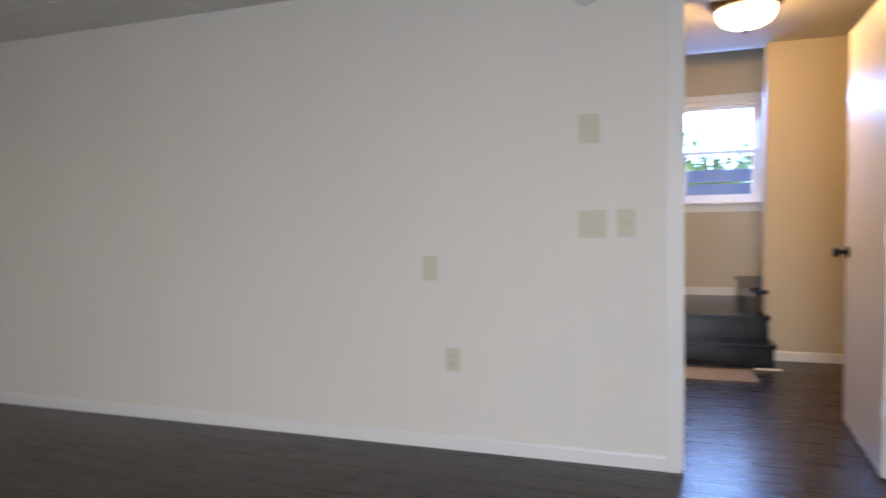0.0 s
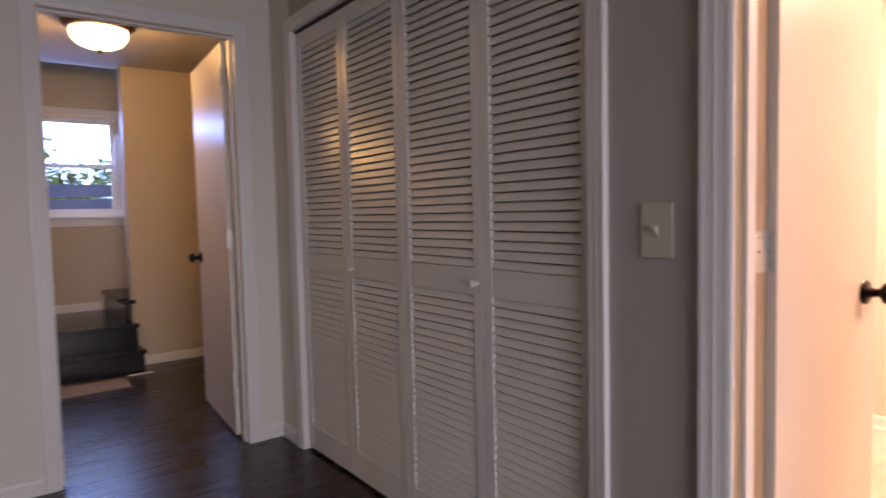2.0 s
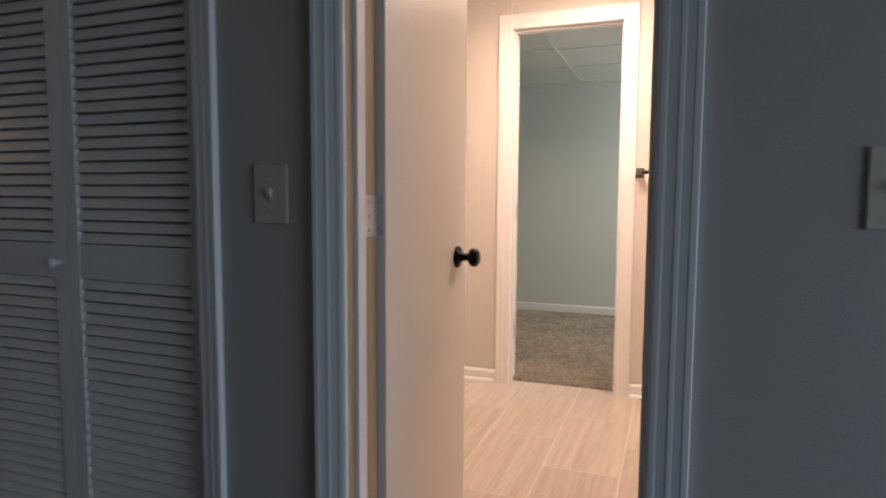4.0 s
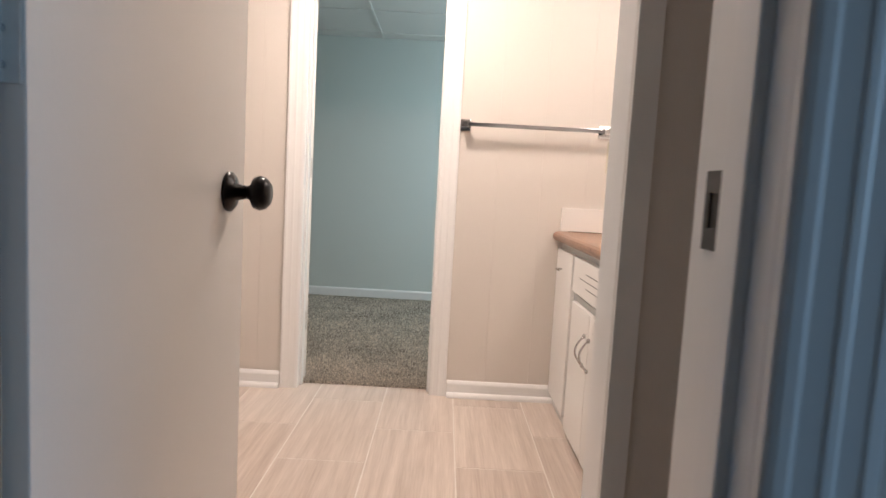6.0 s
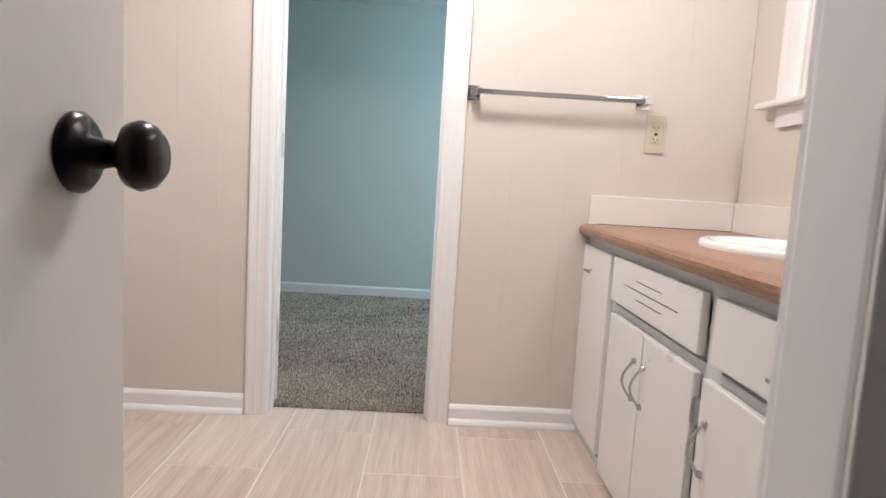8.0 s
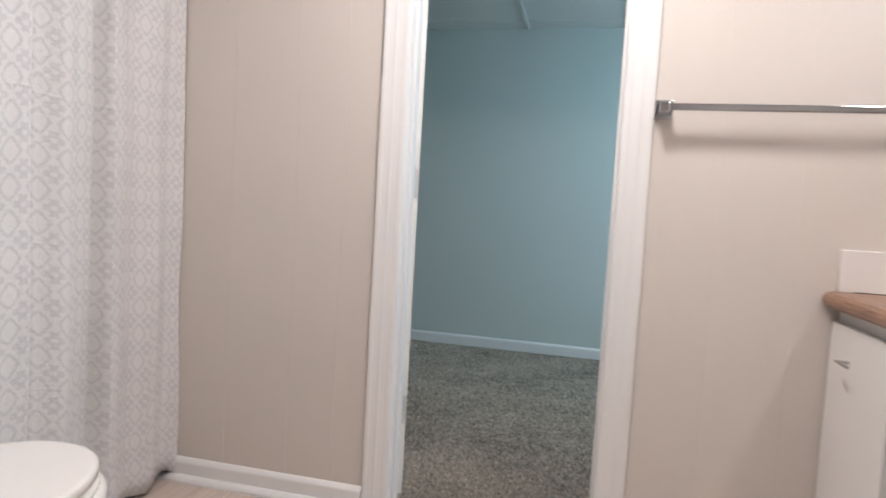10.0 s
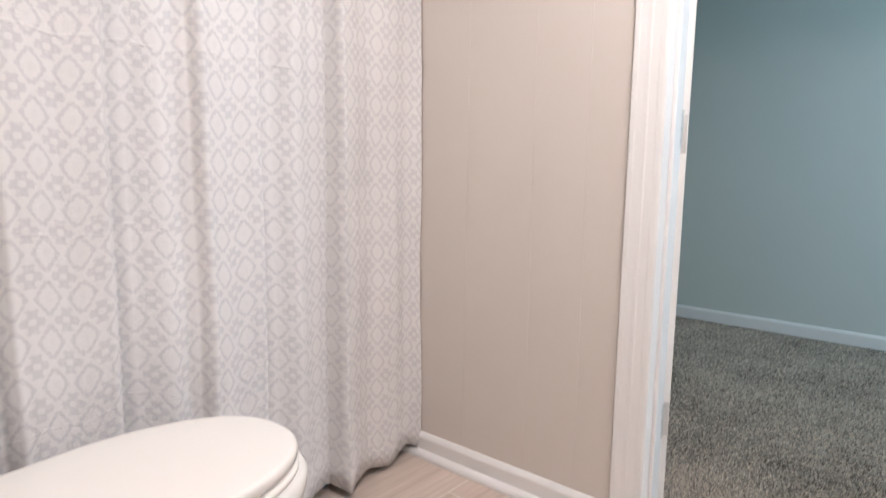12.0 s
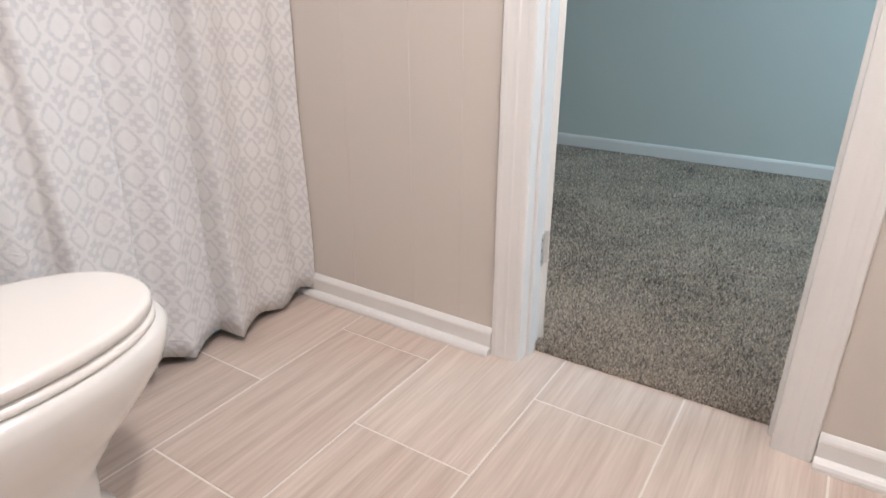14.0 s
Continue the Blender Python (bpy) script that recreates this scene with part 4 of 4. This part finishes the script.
def vanity():
    """Built-in vanity; local x runs from the partition to the far wall, front face toward +y (turned by 180)."""
    # local frame: x' = XB - x, front at y' = 0 facing -y'
    m = Matrix.Translation((XB - PT, -0.412, 0)) @ Matrix.Rotation(math.pi, 4, "Z")
    root = base("vanity_cabinet", m, "white painted built-in vanity cabinet with worn edges", "cabinet")
    L = XB - PT - 2.517
    H = 0.744
    part("body", boxes(((0.002, 0.020, 0.06), (L, 0.525, H)), ((0.002, 0.030, 0.0), (L, 0.525, 0.06))), M_CABIN, root, "grey cabinet carcass")
    fr = boxes(((0.002, 0.0, H - 0.040), (L, 0.019, H)), ((0.378, 0, 0.515), (1.006, 0.019, 0.562)), ((0.325, 0, 0.03), (0.378, 0.019, H - 0.04)),
               ((1.006, 0, 0.03), (1.075, 0.019, H - 0.04)), ((L - 0.05, 0, 0.03), (L, 0.019, H - 0.04)), ((1.075, 0, 0.52), (L - 0.05, 0.019, 0.56)), ((0.002, 0.0, 0.0), (L, 0.019, 0.03)))
    part("face_frame", fr, M_CABIN, root)
    # narrow end panel with a small pull
    d = part("panel_door", box((0.006, -0.018, 0.050), (0.334, -0.001, 0.714), 0.003), M_CAB, root)
    pl = part("pull", box((0.118, -0.046, 0.629), (0.190, -0.039, 0.636), 0.003), M_STEEL, d, "small satin nickel pull")
    part("stem", tube([(0.128, -0.018, 0.632), (0.128, -0.042, 0.632)], 0.004, 8), M_STEEL, pl)
    # drawer front over the double doors, with three fine grooves
    dr = part("drawer_front", box((0.378, -0.022, 0.578), (1.000, -0.001, 0.716), 0.006), M_CAB, root)
    part("groove", boxes(((0.597, -0.0228, 0.669), (0.780, -0.0215, 0.6712)), ((0.500, -0.0228, 0.644), (0.887, -0.0215, 0.6462)), ((0.607, -0.0228, 0.619), (0.787, -0.0215, 0.6212))), M_GAP, dr, "fine dark decorative lines")
    for x0, x1, hx in ((0.388, 0.683, 0.640), (0.687, 0.994, 0.708)):
        dd = part("cabinet_door", box((x0, -0.020, 0.022), (x1, -0.001, 0.541), 0.004), M_CAB, root)
        curved_pull(dd, hx, -0.020, 0.352, 0.458)
    for z in (0.13, 0.458):
        hg = part("hinge", box((0.997, -0.016, z - 0.030), (1.005, 0.0, z + 0.030), 0.001), M_STEEL, root, "exposed steel hinge")
        part("knuckle", tube([(1.001, -0.019, z - 0.026), (1.001, -0.019, z + 0.026)], 0.0045, 8), M_STEEL, hg)
    d2 = part("drawer_front", box((1.060, -0.022, 0.578), (L - 0.03, -0.001, 0.716), 0.006), M_CAB, root)
    pl2 = part("pull", box((1.30, -0.046, 0.62), (1.39, -0.038, 0.628), 0.003), M_STEEL, d2, "small satin nickel pull")
    part("stem", tube([(1.345, -0.020, 0.624), (1.345, -0.042, 0.624)], 0.004, 8), M_STEEL, pl2)
    d3 = part("cabinet_door", box((1.034, -0.020, 0.022), (1.366, -0.001, 0.541), 0.004), M_CAB, root)
    curved_pull(d3, 1.070, -0.020, 0.348, 0.455)
    part("cabinet_door", box((1.370, -0.020, 0.022), (L - 0.01, -0.001, 0.541), 0.004), M_CAB, root)
    return root


vanity()
# counter with rounded nose
BC = (3.40, -0.690)
CTL = XB - PT - 2.517
ctm = Matrix(((0, 0, 1, 2.517), (1, 0, 0, 0), (0, 1, 0, 0), (0, 0, 0, 1)))
ctop = base("vanity_countertop", Matrix(), "brown stone-pattern laminate counter with a rounded edge", "countertop")
part("top", extrude_profile([(YV, 0.745), (-0.398, 0.745), (-0.398, 0.788), (YV, 0.788)], CTL, ctm), M_COUNTER, ctop)
part("front_edge", extrude_profile([(-0.3978, 0.745), (-0.392, 0.745), (-0.378, 0.748), (-0.370, 0.757), (-0.368, 0.767), (-0.371, 0.777), (-0.380, 0.785), (-0.396, 0.788), (-0.3978, 0.788)], CTL, ctm), M_NOSE, ctop, "darker streaked rounded edge")
sp = base("backsplash", pose(0, 0, 0), "white backsplash standing on the counter", "backsplash")
part("end_splash", box((XB - PT - 0.018, YV + 0.02, 0.788), (XB - PT, -0.398, 0.894), 0.002), M_SPLASH, sp)
part("joint", box((XB - PT - 0.0192, YV + 0.02, 0.7882), (XB - PT - 0.0178, -0.430, 0.7905)), M_GAP, sp, "dark open joint above the counter")
part("back_splash", box((2.517, YV, 0.788), (XB - PT, YV + 0.019, 0.894), 0.002), M_SPLASH, sp)


def oval_basin():
    root = base("wash_basin", pose(BC[0], BC[1], 0.788), "white oval drop-in wash basin with a rolled rim", "basin")
    bm = bmesh.new()
    prof = [(1.0, 0.0), (1.005, 0.008), (0.985, 0.016), (0.94, 0.019), (0.88, 0.016), (0.83, 0.006), (0.78, 0.0025), (0.55, 0.0022), (0.20, 0.002)]
    n = 48
    rings = []
    for r, z in prof:
        rings.append([bm.verts.new((0.250 * r * math.cos(2 * math.pi * i / n), 0.190 * r * math.sin(2 * math.pi * i / n), z)) for i in range(n)])
    for a, b in zip(rings, rings[1:]):
        for i in range(n):
            bm.faces.new((a[i], a[(i + 1) % n], b[(i + 1) % n], b[i]))
    bm.faces.new(rings[-1])
    part("bowl", bm, M_PORCELAIN, root, "", True)
    part("drain", lathe([(0, 0.0022), (0.022, 0.0022), (0.020, 0.005), (0, 0.0055)], 20), M_CHROME, root)
    fx = part("faucet", tube([(0, -0.172, 0.0), (0, -0.172, 0.10), (0, -0.15, 0.13), (0, -0.10, 0.125), (0, -0.075, 0.10)], 0.011, 12), M_CHROME, root, "chrome faucet", True)
    return root


oval_basin()

# bathroom window over the vanity
sash_window("window_2", Matrix.Translation(((WIN[0] + WIN[1]) / 2, YV, WIN[2])) @ Matrix.Rotation(math.pi, 4, "Z"), WIN[1] - WIN[0], WIN[3] - WIN[2], "white bathroom window with frosted panes", M_FROST)
door_trim("trim_bath_window", "y", YV, 1, WIN[0], WIN[1], WIN[3], 0.095, 0.020, "white fluted casing round the bathroom window", z0=WIN[2])
structure("window_sill_bath", box((WIN[0] - 0.16, YV - 0.01, WIN[2] - 0.020), (WIN[1] + 0.16, YV + 0.055, WIN[2]), 0.006), M_TRIM, "white bathroom window stool", "window sill")
structure("trim_bath_window_apron", box((WIN[0] - 0.085, YV, WIN[2] - 0.085), (WIN[1] + 0.085, YV + 0.018, WIN[2] - 0.020), 0.004), M_TRIM, "white apron under the bathroom window", "trim")

# linen shelves in the recess
for z in (0.568, 1.036, 1.50):
    sh = base("shelf", pose(XCB, -0.366, z), "white painted wooden shelf in the linen recess", "shelf", "linen shelves")
    part("board", box((0.001, -0.562, 0), (0.462, 0, 0.019), 0.0015), M_TRIM, sh)
    for x in (0.002, 0.444):
        part("cleat", box((x, -0.562, -0.022), (x + 0.018, -0.03, -0.0005), 0.001), M_TRIM, sh)


def toilet():
    """Elongated toilet; local +x points to the bowl's tip, origin on the floor under the wall side."""
    root = base("toilet", pose(XW + 0.015, 1.200, 0), "white porcelain toilet with its lid closed", "toilet")

    def egg(cx, back, front, w, n=64, power=2.25, square=None, taper=0.0):
        out = []
        for i in range(n):
            a = 2 * math.pi * i / n
            c, s = math.cos(a), math.sin(a)
            pw = square if square and c < 0 else power
            ex = abs(c) ** (2 / pw) * (1 if c > 0 else -1)
            ey = abs(s) ** (2 / pw) * (1 if s > 0 else -1)
            out.append((cx + (front if c > 0 else back) * ex, w * ey * (1 - taper * max(-ex, 0) ** 1.5)))
        return out

    def loft(sections, close=True):
        bm = bmesh.new()
        rings = [[bm.verts.new((x, y, z)) for x, y in sec] for z, sec in sections]
        for a, b in zip(rings, rings[1:]):
            n = len(a)
            for i in range(n):
                bm.faces.new((a[i], a[(i + 1) % n], b[(i + 1) % n], b[i]))
        if close:
            bm.faces.new(rings[0][::-1])
            bm.faces.new(rings[-1])
        return bm

    part("bowl", loft([(0.0, egg(0.34, 0.20, 0.255, 0.112, power=2.6)), (0.022, egg(0.34, 0.20, 0.25, 0.110, power=2.6)), (0.05, egg(0.34, 0.19, 0.225, 0.098)), (0.13, egg(0.35, 0.18, 0.225, 0.096)),
                       (0.20, egg(0.37, 0.18, 0.262, 0.122)), (0.26, egg(0.385, 0.19, 0.305, 0.158)), (0.315, egg(0.40, 0.20, 0.330, 0.184)), (0.350, egg(0.40, 0.20, 0.342, 0.194)), (0.376, egg(0.40, 0.20, 0.344, 0.196)), (0.3865, egg(0.40, 0.195, 0.334, 0.187))]), M_PORCELAIN, root, "", True)
    D = dict(power=2.25, square=9, taper=0.15)
    part("seat", loft([(0.387, egg(0.43, 0.142, 0.288, 0.180, **D)), (0.391, egg(0.43, 0.146, 0.294, 0.186, **D)), (0.400, egg(0.43, 0.146, 0.294, 0.186, **D)), (0.404, egg(0.43, 0.143, 0.289, 0.181, **D))]), M_SEAT, root, "", True)
    part("lid", loft([(0.408, egg(0.43, 0.190, 0.284, 0.176, **D)), (0.411, egg(0.43, 0.196, 0.292, 0.183, **D)), (0.426, egg(0.43, 0.196, 0.292, 0.183, **D)), (0.4295, egg(0.43, 0.1945, 0.290, 0.1815, **D)), (0.4315, egg(0.43, 0.192, 0.286, 0.178, **D)), (0.4322, egg(0.43, 0.186, 0.278, 0.171, **D)), (0.4332, egg(0.43, 0.13, 0.21, 0.125, **D)), (0.4335, egg(0.43, 0.05, 0.08, 0.05, **D))]), M_SEAT, root, "closed glossy white lid", True)
    for y in (-0.075, 0.075):
        part("hinge_cap", box((0.212, y - 0.024, 0.386), (0.268, y + 0.024, 0.407), 0.006), M_SEAT, root)
    part("tag", box((0.206, -0.148, 0.386), (0.214, -0.118, 0.408), 0.001), M_BLUE, root, "small blue tag by the seat hinge")
    part("tank", box((0.0, -0.215, 0.38), (0.185, 0.215, 0.74), 0.025, None, 3), M_PORCELAIN, root)
    part("tank_lid", box((-0.005, -0.225, 0.74), (0.197, 0.225, 0.775), 0.010, None, 3), M_PORCELAIN, root)
    part("flush_lever", tube([(0.186, -0.16, 0.69), (0.200, -0.16, 0.69), (0.205, -0.10, 0.685)], 0.006, 8), M_CHROME, root)
    part("deck", box((0.02, -0.11, 0.16), (0.24, 0.11, 0.385), 0.02, None, 3), M_PORCELAIN, root)


toilet()


# tub behind the curtain
tub = base("bathtub", pose(XW, 1.60, 0), "white enamel bathtub behind the curtain", "bathtub")
TL, TW = XB - XW - 0.002, YN - 1.60
part("apron", box((0.002, 0.0, 0.0), (TL, 0.06, 0.40), 0.012), M_TUB, tub)
part("rim", boxes(((0.002, 0.060, 0.37), (0.09, TW - 0.001, 0.40)), ((TL - 0.09, 0.060, 0.37), (TL, TW - 0.001, 0.40)), ((0.09, TW - 0.06, 0.37), (TL - 0.09, TW - 0.001, 0.40)), bevel=0.006), M_TUB, tub)
part("basin_floor", box((0.05, 0.06, 0.05), (TL - 0.05, TW - 0.01, 0.08), 0.01), M_TUB, tub)


def curtain():
    """A hanging cloth in soft vertical folds that deepen towards the hem, with a scalloped lower edge."""
    root = base("shower_curtain", pose(0, 0, 0), "white damask shower curtain hanging in soft folds", "curtain")
    n, rows = 640, 40
    x0, x1 = XW + 0.03, XB - PT - 0.006
    # pleat edges measured from the far wall, and how far each stands into the room
    edges = [(0.0, 0.010), (0.06, 0.0), (0.13, 0.012), (0.22, 0.006), (0.300, 0.030), (0.333, 0.040), (0.340, 0.028), (0.348, -0.013), (0.362, -0.007), (0.41, 0.004), (0.47, 0.022), (0.525, -0.005), (0.550, -0.015), (0.560, 0.010), (0.574, 0.026), (0.64, 0.022), (0.700, 0.036), (0.714, 0.040), (0.722, 0.034), (0.734, 0.018), (0.760, 0.008), (0.80, 0.014), (0.865, -0.003), (0.890, -0.015), (0.900, 0.008), (0.914, 0.026), (0.99, 0.018), (1.070, 0.038), (1.088, 0.042), (1.096, 0.034), (1.112, 0.016), (1.20, 0.012), (1.262, -0.013), (1.275, 0.02), (1.36, 0.03), (1.50, 0.0)]

    def pleat(s):
        for (a, p), (b, q) in zip(edges, edges[1:]):
            if a <= s <= b:
                t = (s - a) / (b - a)
                t = t * t * (3 - 2 * t) * 0.6 + t * 0.4
                return p + (q - p) * t
        return 0.0

    bm = bmesh.new()
    uvl = bm.loops.layers.uv.new("cloth")
    grid = []
    zt = 1.96
    arc = 0.0
    prev = None
    us = []
    for i in range(n + 1):
        s = (x1 - x0) * i / n
        off = sum(pleat(s + d) for d in (-0.0025, 0.0, 0.0025)) / 3
        p = (x1 - s, off)
        if prev:
            arc += math.hypot(p[0] - prev[0], p[1] - prev[1])
        us.append((arc, s, off))
        prev = p
    for j in range(rows + 1):
        k = j / rows
        row = []
        for i, (u, s, off) in enumerate(us):
            amp = 0.72 + 0.38 * (1 - k) + 0.07 * math.sin(6 * k + 9 * s)
            lean = 0.016 * (1 - k) * math.sin(5.0 * s + 1.2)
            hem = 0.012 + 0.027 * abs(math.sin(math.pi * (s + 0.02 * math.sin(17 * s)) / 0.160)) ** 0.8 + 0.004 * math.sin(23 * s)
            z = hem + (zt - hem) * k
            y = 1.510 - 1.3 * off * amp + 0.010 * noise.noise(Vector((s * 7, k * 5, 2.0))) + 0.0025 * noise.noise(Vector((s * 30, k * 24, 5.0)))
            row.append(bm.verts.new((x1 - s + lean * 0.3, y, z)))
        grid.append(row)
    for j in range(rows):
        for i in range(n):
            f = bm.faces.new((grid[j][i], grid[j][i + 1], grid[j + 1][i + 1], grid[j + 1][i]))
            for l, (a, b) in zip(f.loops, ((i, j), (i + 1, j), (i + 1, j + 1), (i, j + 1))):
                l[uvl].uv = (us[a][0], zt * b / rows)
    cl = finish("cloth", bm, M_CURTAIN, root, "", True)
    so = cl.modifiers.new("thickness", "SOLIDIFY")
    so.thickness = 0.0018
    return root


curtain()
# sheet added to fill the dark blue gap below the curtain hem
liner = base("hem_gap_sheet", pose(0, 0, 0), "dark blue sheet showing under the curtain hem", "shower liner")
bm = bmesh.new()
LN = 120
lower, upper = [], []
for i in range(LN + 1):
    x = XW + 0.05 + (XB - PT - XW - 0.10) * i / LN
    y = 1.548 + 0.010 * math.sin(x * 31) + 0.005 * math.sin(x * 67)
    lower.append(bm.verts.new((x, y, 0.012 + 0.006 * abs(math.sin(x * 15)))))
    upper.append(bm.verts.new((x, 1.545 + 0.004 * math.sin(x * 31), 1.93)))
for i in range(LN):
    bm.faces.new((lower[i], lower[i + 1], upper[i + 1], upper[i]))
sheet = part("sheet", bm, M_HEM_SHEET, liner, "", True)
sheet.modifiers.new("thickness", "SOLIDIFY").thickness = 0.0008
rod = base("curtain_rod", pose(0, 0, 0), "chrome shower curtain rod between two walls", "curtain rod")
part("rod", tube([(XW, 1.515, 2.0), (XB - PT, 1.515, 2.0)], 0.0125, 14), M_CHROME, rod, "", True)
for i in range(12):
    x = XW + 0.08 + i * (XB - XW - 0.16) / 11
    pts = [(x, 1.515 + 0.021 * math.cos(a), 1.985 + 0.028 * math.sin(a)) for a in [2 * math.pi * k / 16 for k in range(17)]]
    part("ring", tube(pts, 0.002, 6), M_CHROME, rod)
# vanity light over the window
vl = base("vanity_light_bar", pose(3.465, YV, 2.12), "chrome strip lamp with globe bulbs over the window", "wall lamp")
part("bar", box((-0.30, 0, -0.05), (0.30, 0.03, 0.05), 0.006), M_CHROME, vl)
for i in range(4):
    part("bulb", lathe([(0, 0.03), (0.018, 0.03), (0.024, 0.05), (0.042, 0.075), (0.048, 0.10), (0.040, 0.128), (0.02, 0.145), (0, 0.148)], 20, "y", None, (-0.225 + 0.15 * i, 0, 0)), M_BLENS, vl, "lit white globe bulb", True)


# ---------------------------------------------------------------- pieces of walls and floors
def panels(parent, axis, plane, sign, lo, hi, z0, z1, seed, edges=None):
    """Upright panelling boards with narrow V joints."""
    rnd = random.Random(seed)
    ys = [lo]
    if edges:
        ys += [e for e in edges if lo < e < hi]
    else:
        while hi - ys[-1] > 0.27:
            ys.append(ys[-1] + rnd.choice((0.10, 0.135, 0.16, 0.20)))
    ys.append(hi)
    for a, b in zip(ys, ys[1:]):
        g = 0.0
        bm = box((plane, a + g, z0), (plane + sign * PT, b - g, z1), 0.0010, None, 1) if axis == "x" else box((a + g, plane, z0), (b - g, plane + sign * PT, z1), 0.0010, None, 1)
        part("panel", bm, M_BATH, parent)


far = bpy.data.objects["wall_bath_far"]
panels(far, "x", XB - 0.0002, -1, DD[1] + 0.004, YN - 0.001, 0, CE_B, 1, (0.950, 1.106, 1.325, 1.56, 1.76, 1.96, 2.1))
panels(far, "x", XB - 0.0002, -1, YV + 0.001, DD[0] - 0.004, 0, CE_B, 2, (-0.72, -0.50, -0.30, -0.10))
panels(bpy.data.objects["wall_partition"], "x", 2.4002, -1, YV + 0.001, -0.1990, 0, CE_B, 3)


def planks(parent, x0, x1, y0, y1, seed):
    rnd = random.Random(seed)
    w, L = 0.127, 1.22
    sizes = {}
    y = y0
    while y < y1 - 0.01:
        ww = min(w, y1 - y)
        x = x0 - rnd.choice((0.0, 0.2, 0.4, 0.6, 0.8, 1.0))
        while x < x1:
            a, b = max(x, x0), min(x + L, x1)
            if b - a > 0.03:
                key = (round(b - a, 3), round(ww, 3))
                if key not in sizes:
                    sizes[key] = mesh_of("plank", box((0.0004, 0.0004, -0.012), (b - a - 0.0004, ww - 0.0004, 0), 0.0008, None, 1), M_PLANK)
                piece("plank", sizes[key], parent, Matrix.Translation((a, y, 0)))
            x += L
        y += w


fl = base("floor_front_room", Matrix(), "dark brown laminate plank floor", "floor", "", "structure")
planks(fl, -1.6, XC, -1.2, YA, 11)
fr2 = base("floor_front_room_rear", Matrix(), "dark brown laminate floor further off", "floor", "", "structure")
planks(fr2, -3.81, -1.6, -2.7, YA, 12)
fr3 = base("floor_front_room_south", Matrix(), "dark brown laminate floor by the front window", "floor", "", "structure")
planks(fr3, -1.6, XC, -2.7, -1.2, 13)
fh = base("floor_hall", Matrix(), "dark brown glossy laminate hall floor", "floor", "", "structure")
planks(fh, 0.40, 2.60, YA, YH, 14)
structure("floor_closet", box((XC, 0.861, -0.02), (2.60, YA, -0.001)), M_PLANK, "dark closet floor", "floor")
structure("threshold_bath", box((XC, DB[0], -0.02), (XC + 0.05, DB[1], 0.003), 0.002), M_OLDJAMB, "thin tan threshold strip", "threshold")

ft = structure("floor_bath", box((XC + 0.05, YV, -0.02), (XB + 0.069, YN, -0.0008)), M_GROUT, "taupe striated bathroom floor tiles with pale grout", "floor")
TX, TY = 0.610, 0.308
TILE = {}
for r in range(-4, 9):
    y1 = 1.273 - 0.308 * r
    y0 = y1 - TY
    yy0, yy1 = max(y0, YV + 0.002), min(y1, YN - 0.002)
    if yy1 - yy0 < 0.02:
        continue
    ox = 4.047 if r % 2 == 0 else 3.742
    for c in range(-4, 2):
        a, b = ox + c * TX, ox + (c + 1) * TX
        xl = 2.702 if yy0 > 0.7 else XC + 0.052
        xr = XB + 0.068 if DD[0] - 0.05 < (yy0 + yy1) / 2 < DD[1] + 0.05 else XB - 0.002
        a2, b2 = max(a, xl), min(b, xr)
        if b2 - a2 < 0.02:
            continue
        key = (round(b2 - a2, 3), round(yy1 - yy0, 3))
        if key not in TILE:
            TILE[key] = mesh_of("tile", box((0.0023, 0.0023, -0.010), (key[0] - 0.0023, key[1] - 0.0023, 0), 0.0007, None, 1), M_TILE)
        piece("tile", TILE[key], ft, Matrix.Translation((a2, yy0, random.uniform(-0.0003, 0.0003))))


def carpet():
    bm = bmesh.new()
    nx, ny = 60, 90
    x0, x1, y0, y1 = XB + 0.070, XBED, -1.3, 2.9
    grid = [[bm.verts.new((x0 + (x1 - x0) * i / nx, y0 + (y1 - y0) * j / ny, 0.004 + 0.004 * noise.noise(Vector((i * 0.4, j * 0.4, 0))))) for j in range(ny + 1)] for i in range(nx + 1)]
    for i in range(nx):
        for j in range(ny):
            bm.faces.new((grid[i][j], grid[i + 1][j], grid[i + 1][j + 1], grid[i][j + 1]))
    root = structure("floor_bedroom", bm, M_CARPET, "speckled grey-brown cut-pile bedroom carpet", "floor", True)
    # pile, densest by the doorway
    rnd = np.random.RandomState(5)
    verts, faces = [], []
    for xa, xb, ya, yb, num in ((XB + 0.070, XBED - 0.02, -0.4, 2.5, 70000),):
        px, py = xa + (xb - xa) * rnd.uniform(0, 1, num) ** 1.7, rnd.uniform(0, 1, num)
        py = 0.45 + (py - 0.5) * (0.75 + 1.05 * (px - xa))
        for x, y in zip(px, py):
            if x < XBB + 0.03 and not DD[0] + 0.004 < y < DD[1] - 0.004:
                continue
            a = rnd.uniform(0, 6.283)
            r = rnd.uniform(0.0030, 0.0052)
            h = rnd.uniform(0.009, 0.019)
            tx, ty = rnd.normal(0, 0.005, 2)
            n = len(verts)
            for k in range(3):
                b = a + k * 2.094
                verts.append((x + r * math.cos(b), y + r * math.sin(b), 0.001))
            verts.append((x + tx, y + ty, h))
            faces += [(n, n + 1, n + 3), (n + 1, n + 2, n + 3), (n + 2, n, n + 3)]
    me = bpy.data.meshes.new("carpet_pile")
    me.from_pydata(verts, [], faces)
    me.materials.append(M_CARPET)
    ob = new("carpet_pile", me)
    ob.parent = root
    tagged(ob, "tufted carpet pile", "", "", "stuff")


carpet()
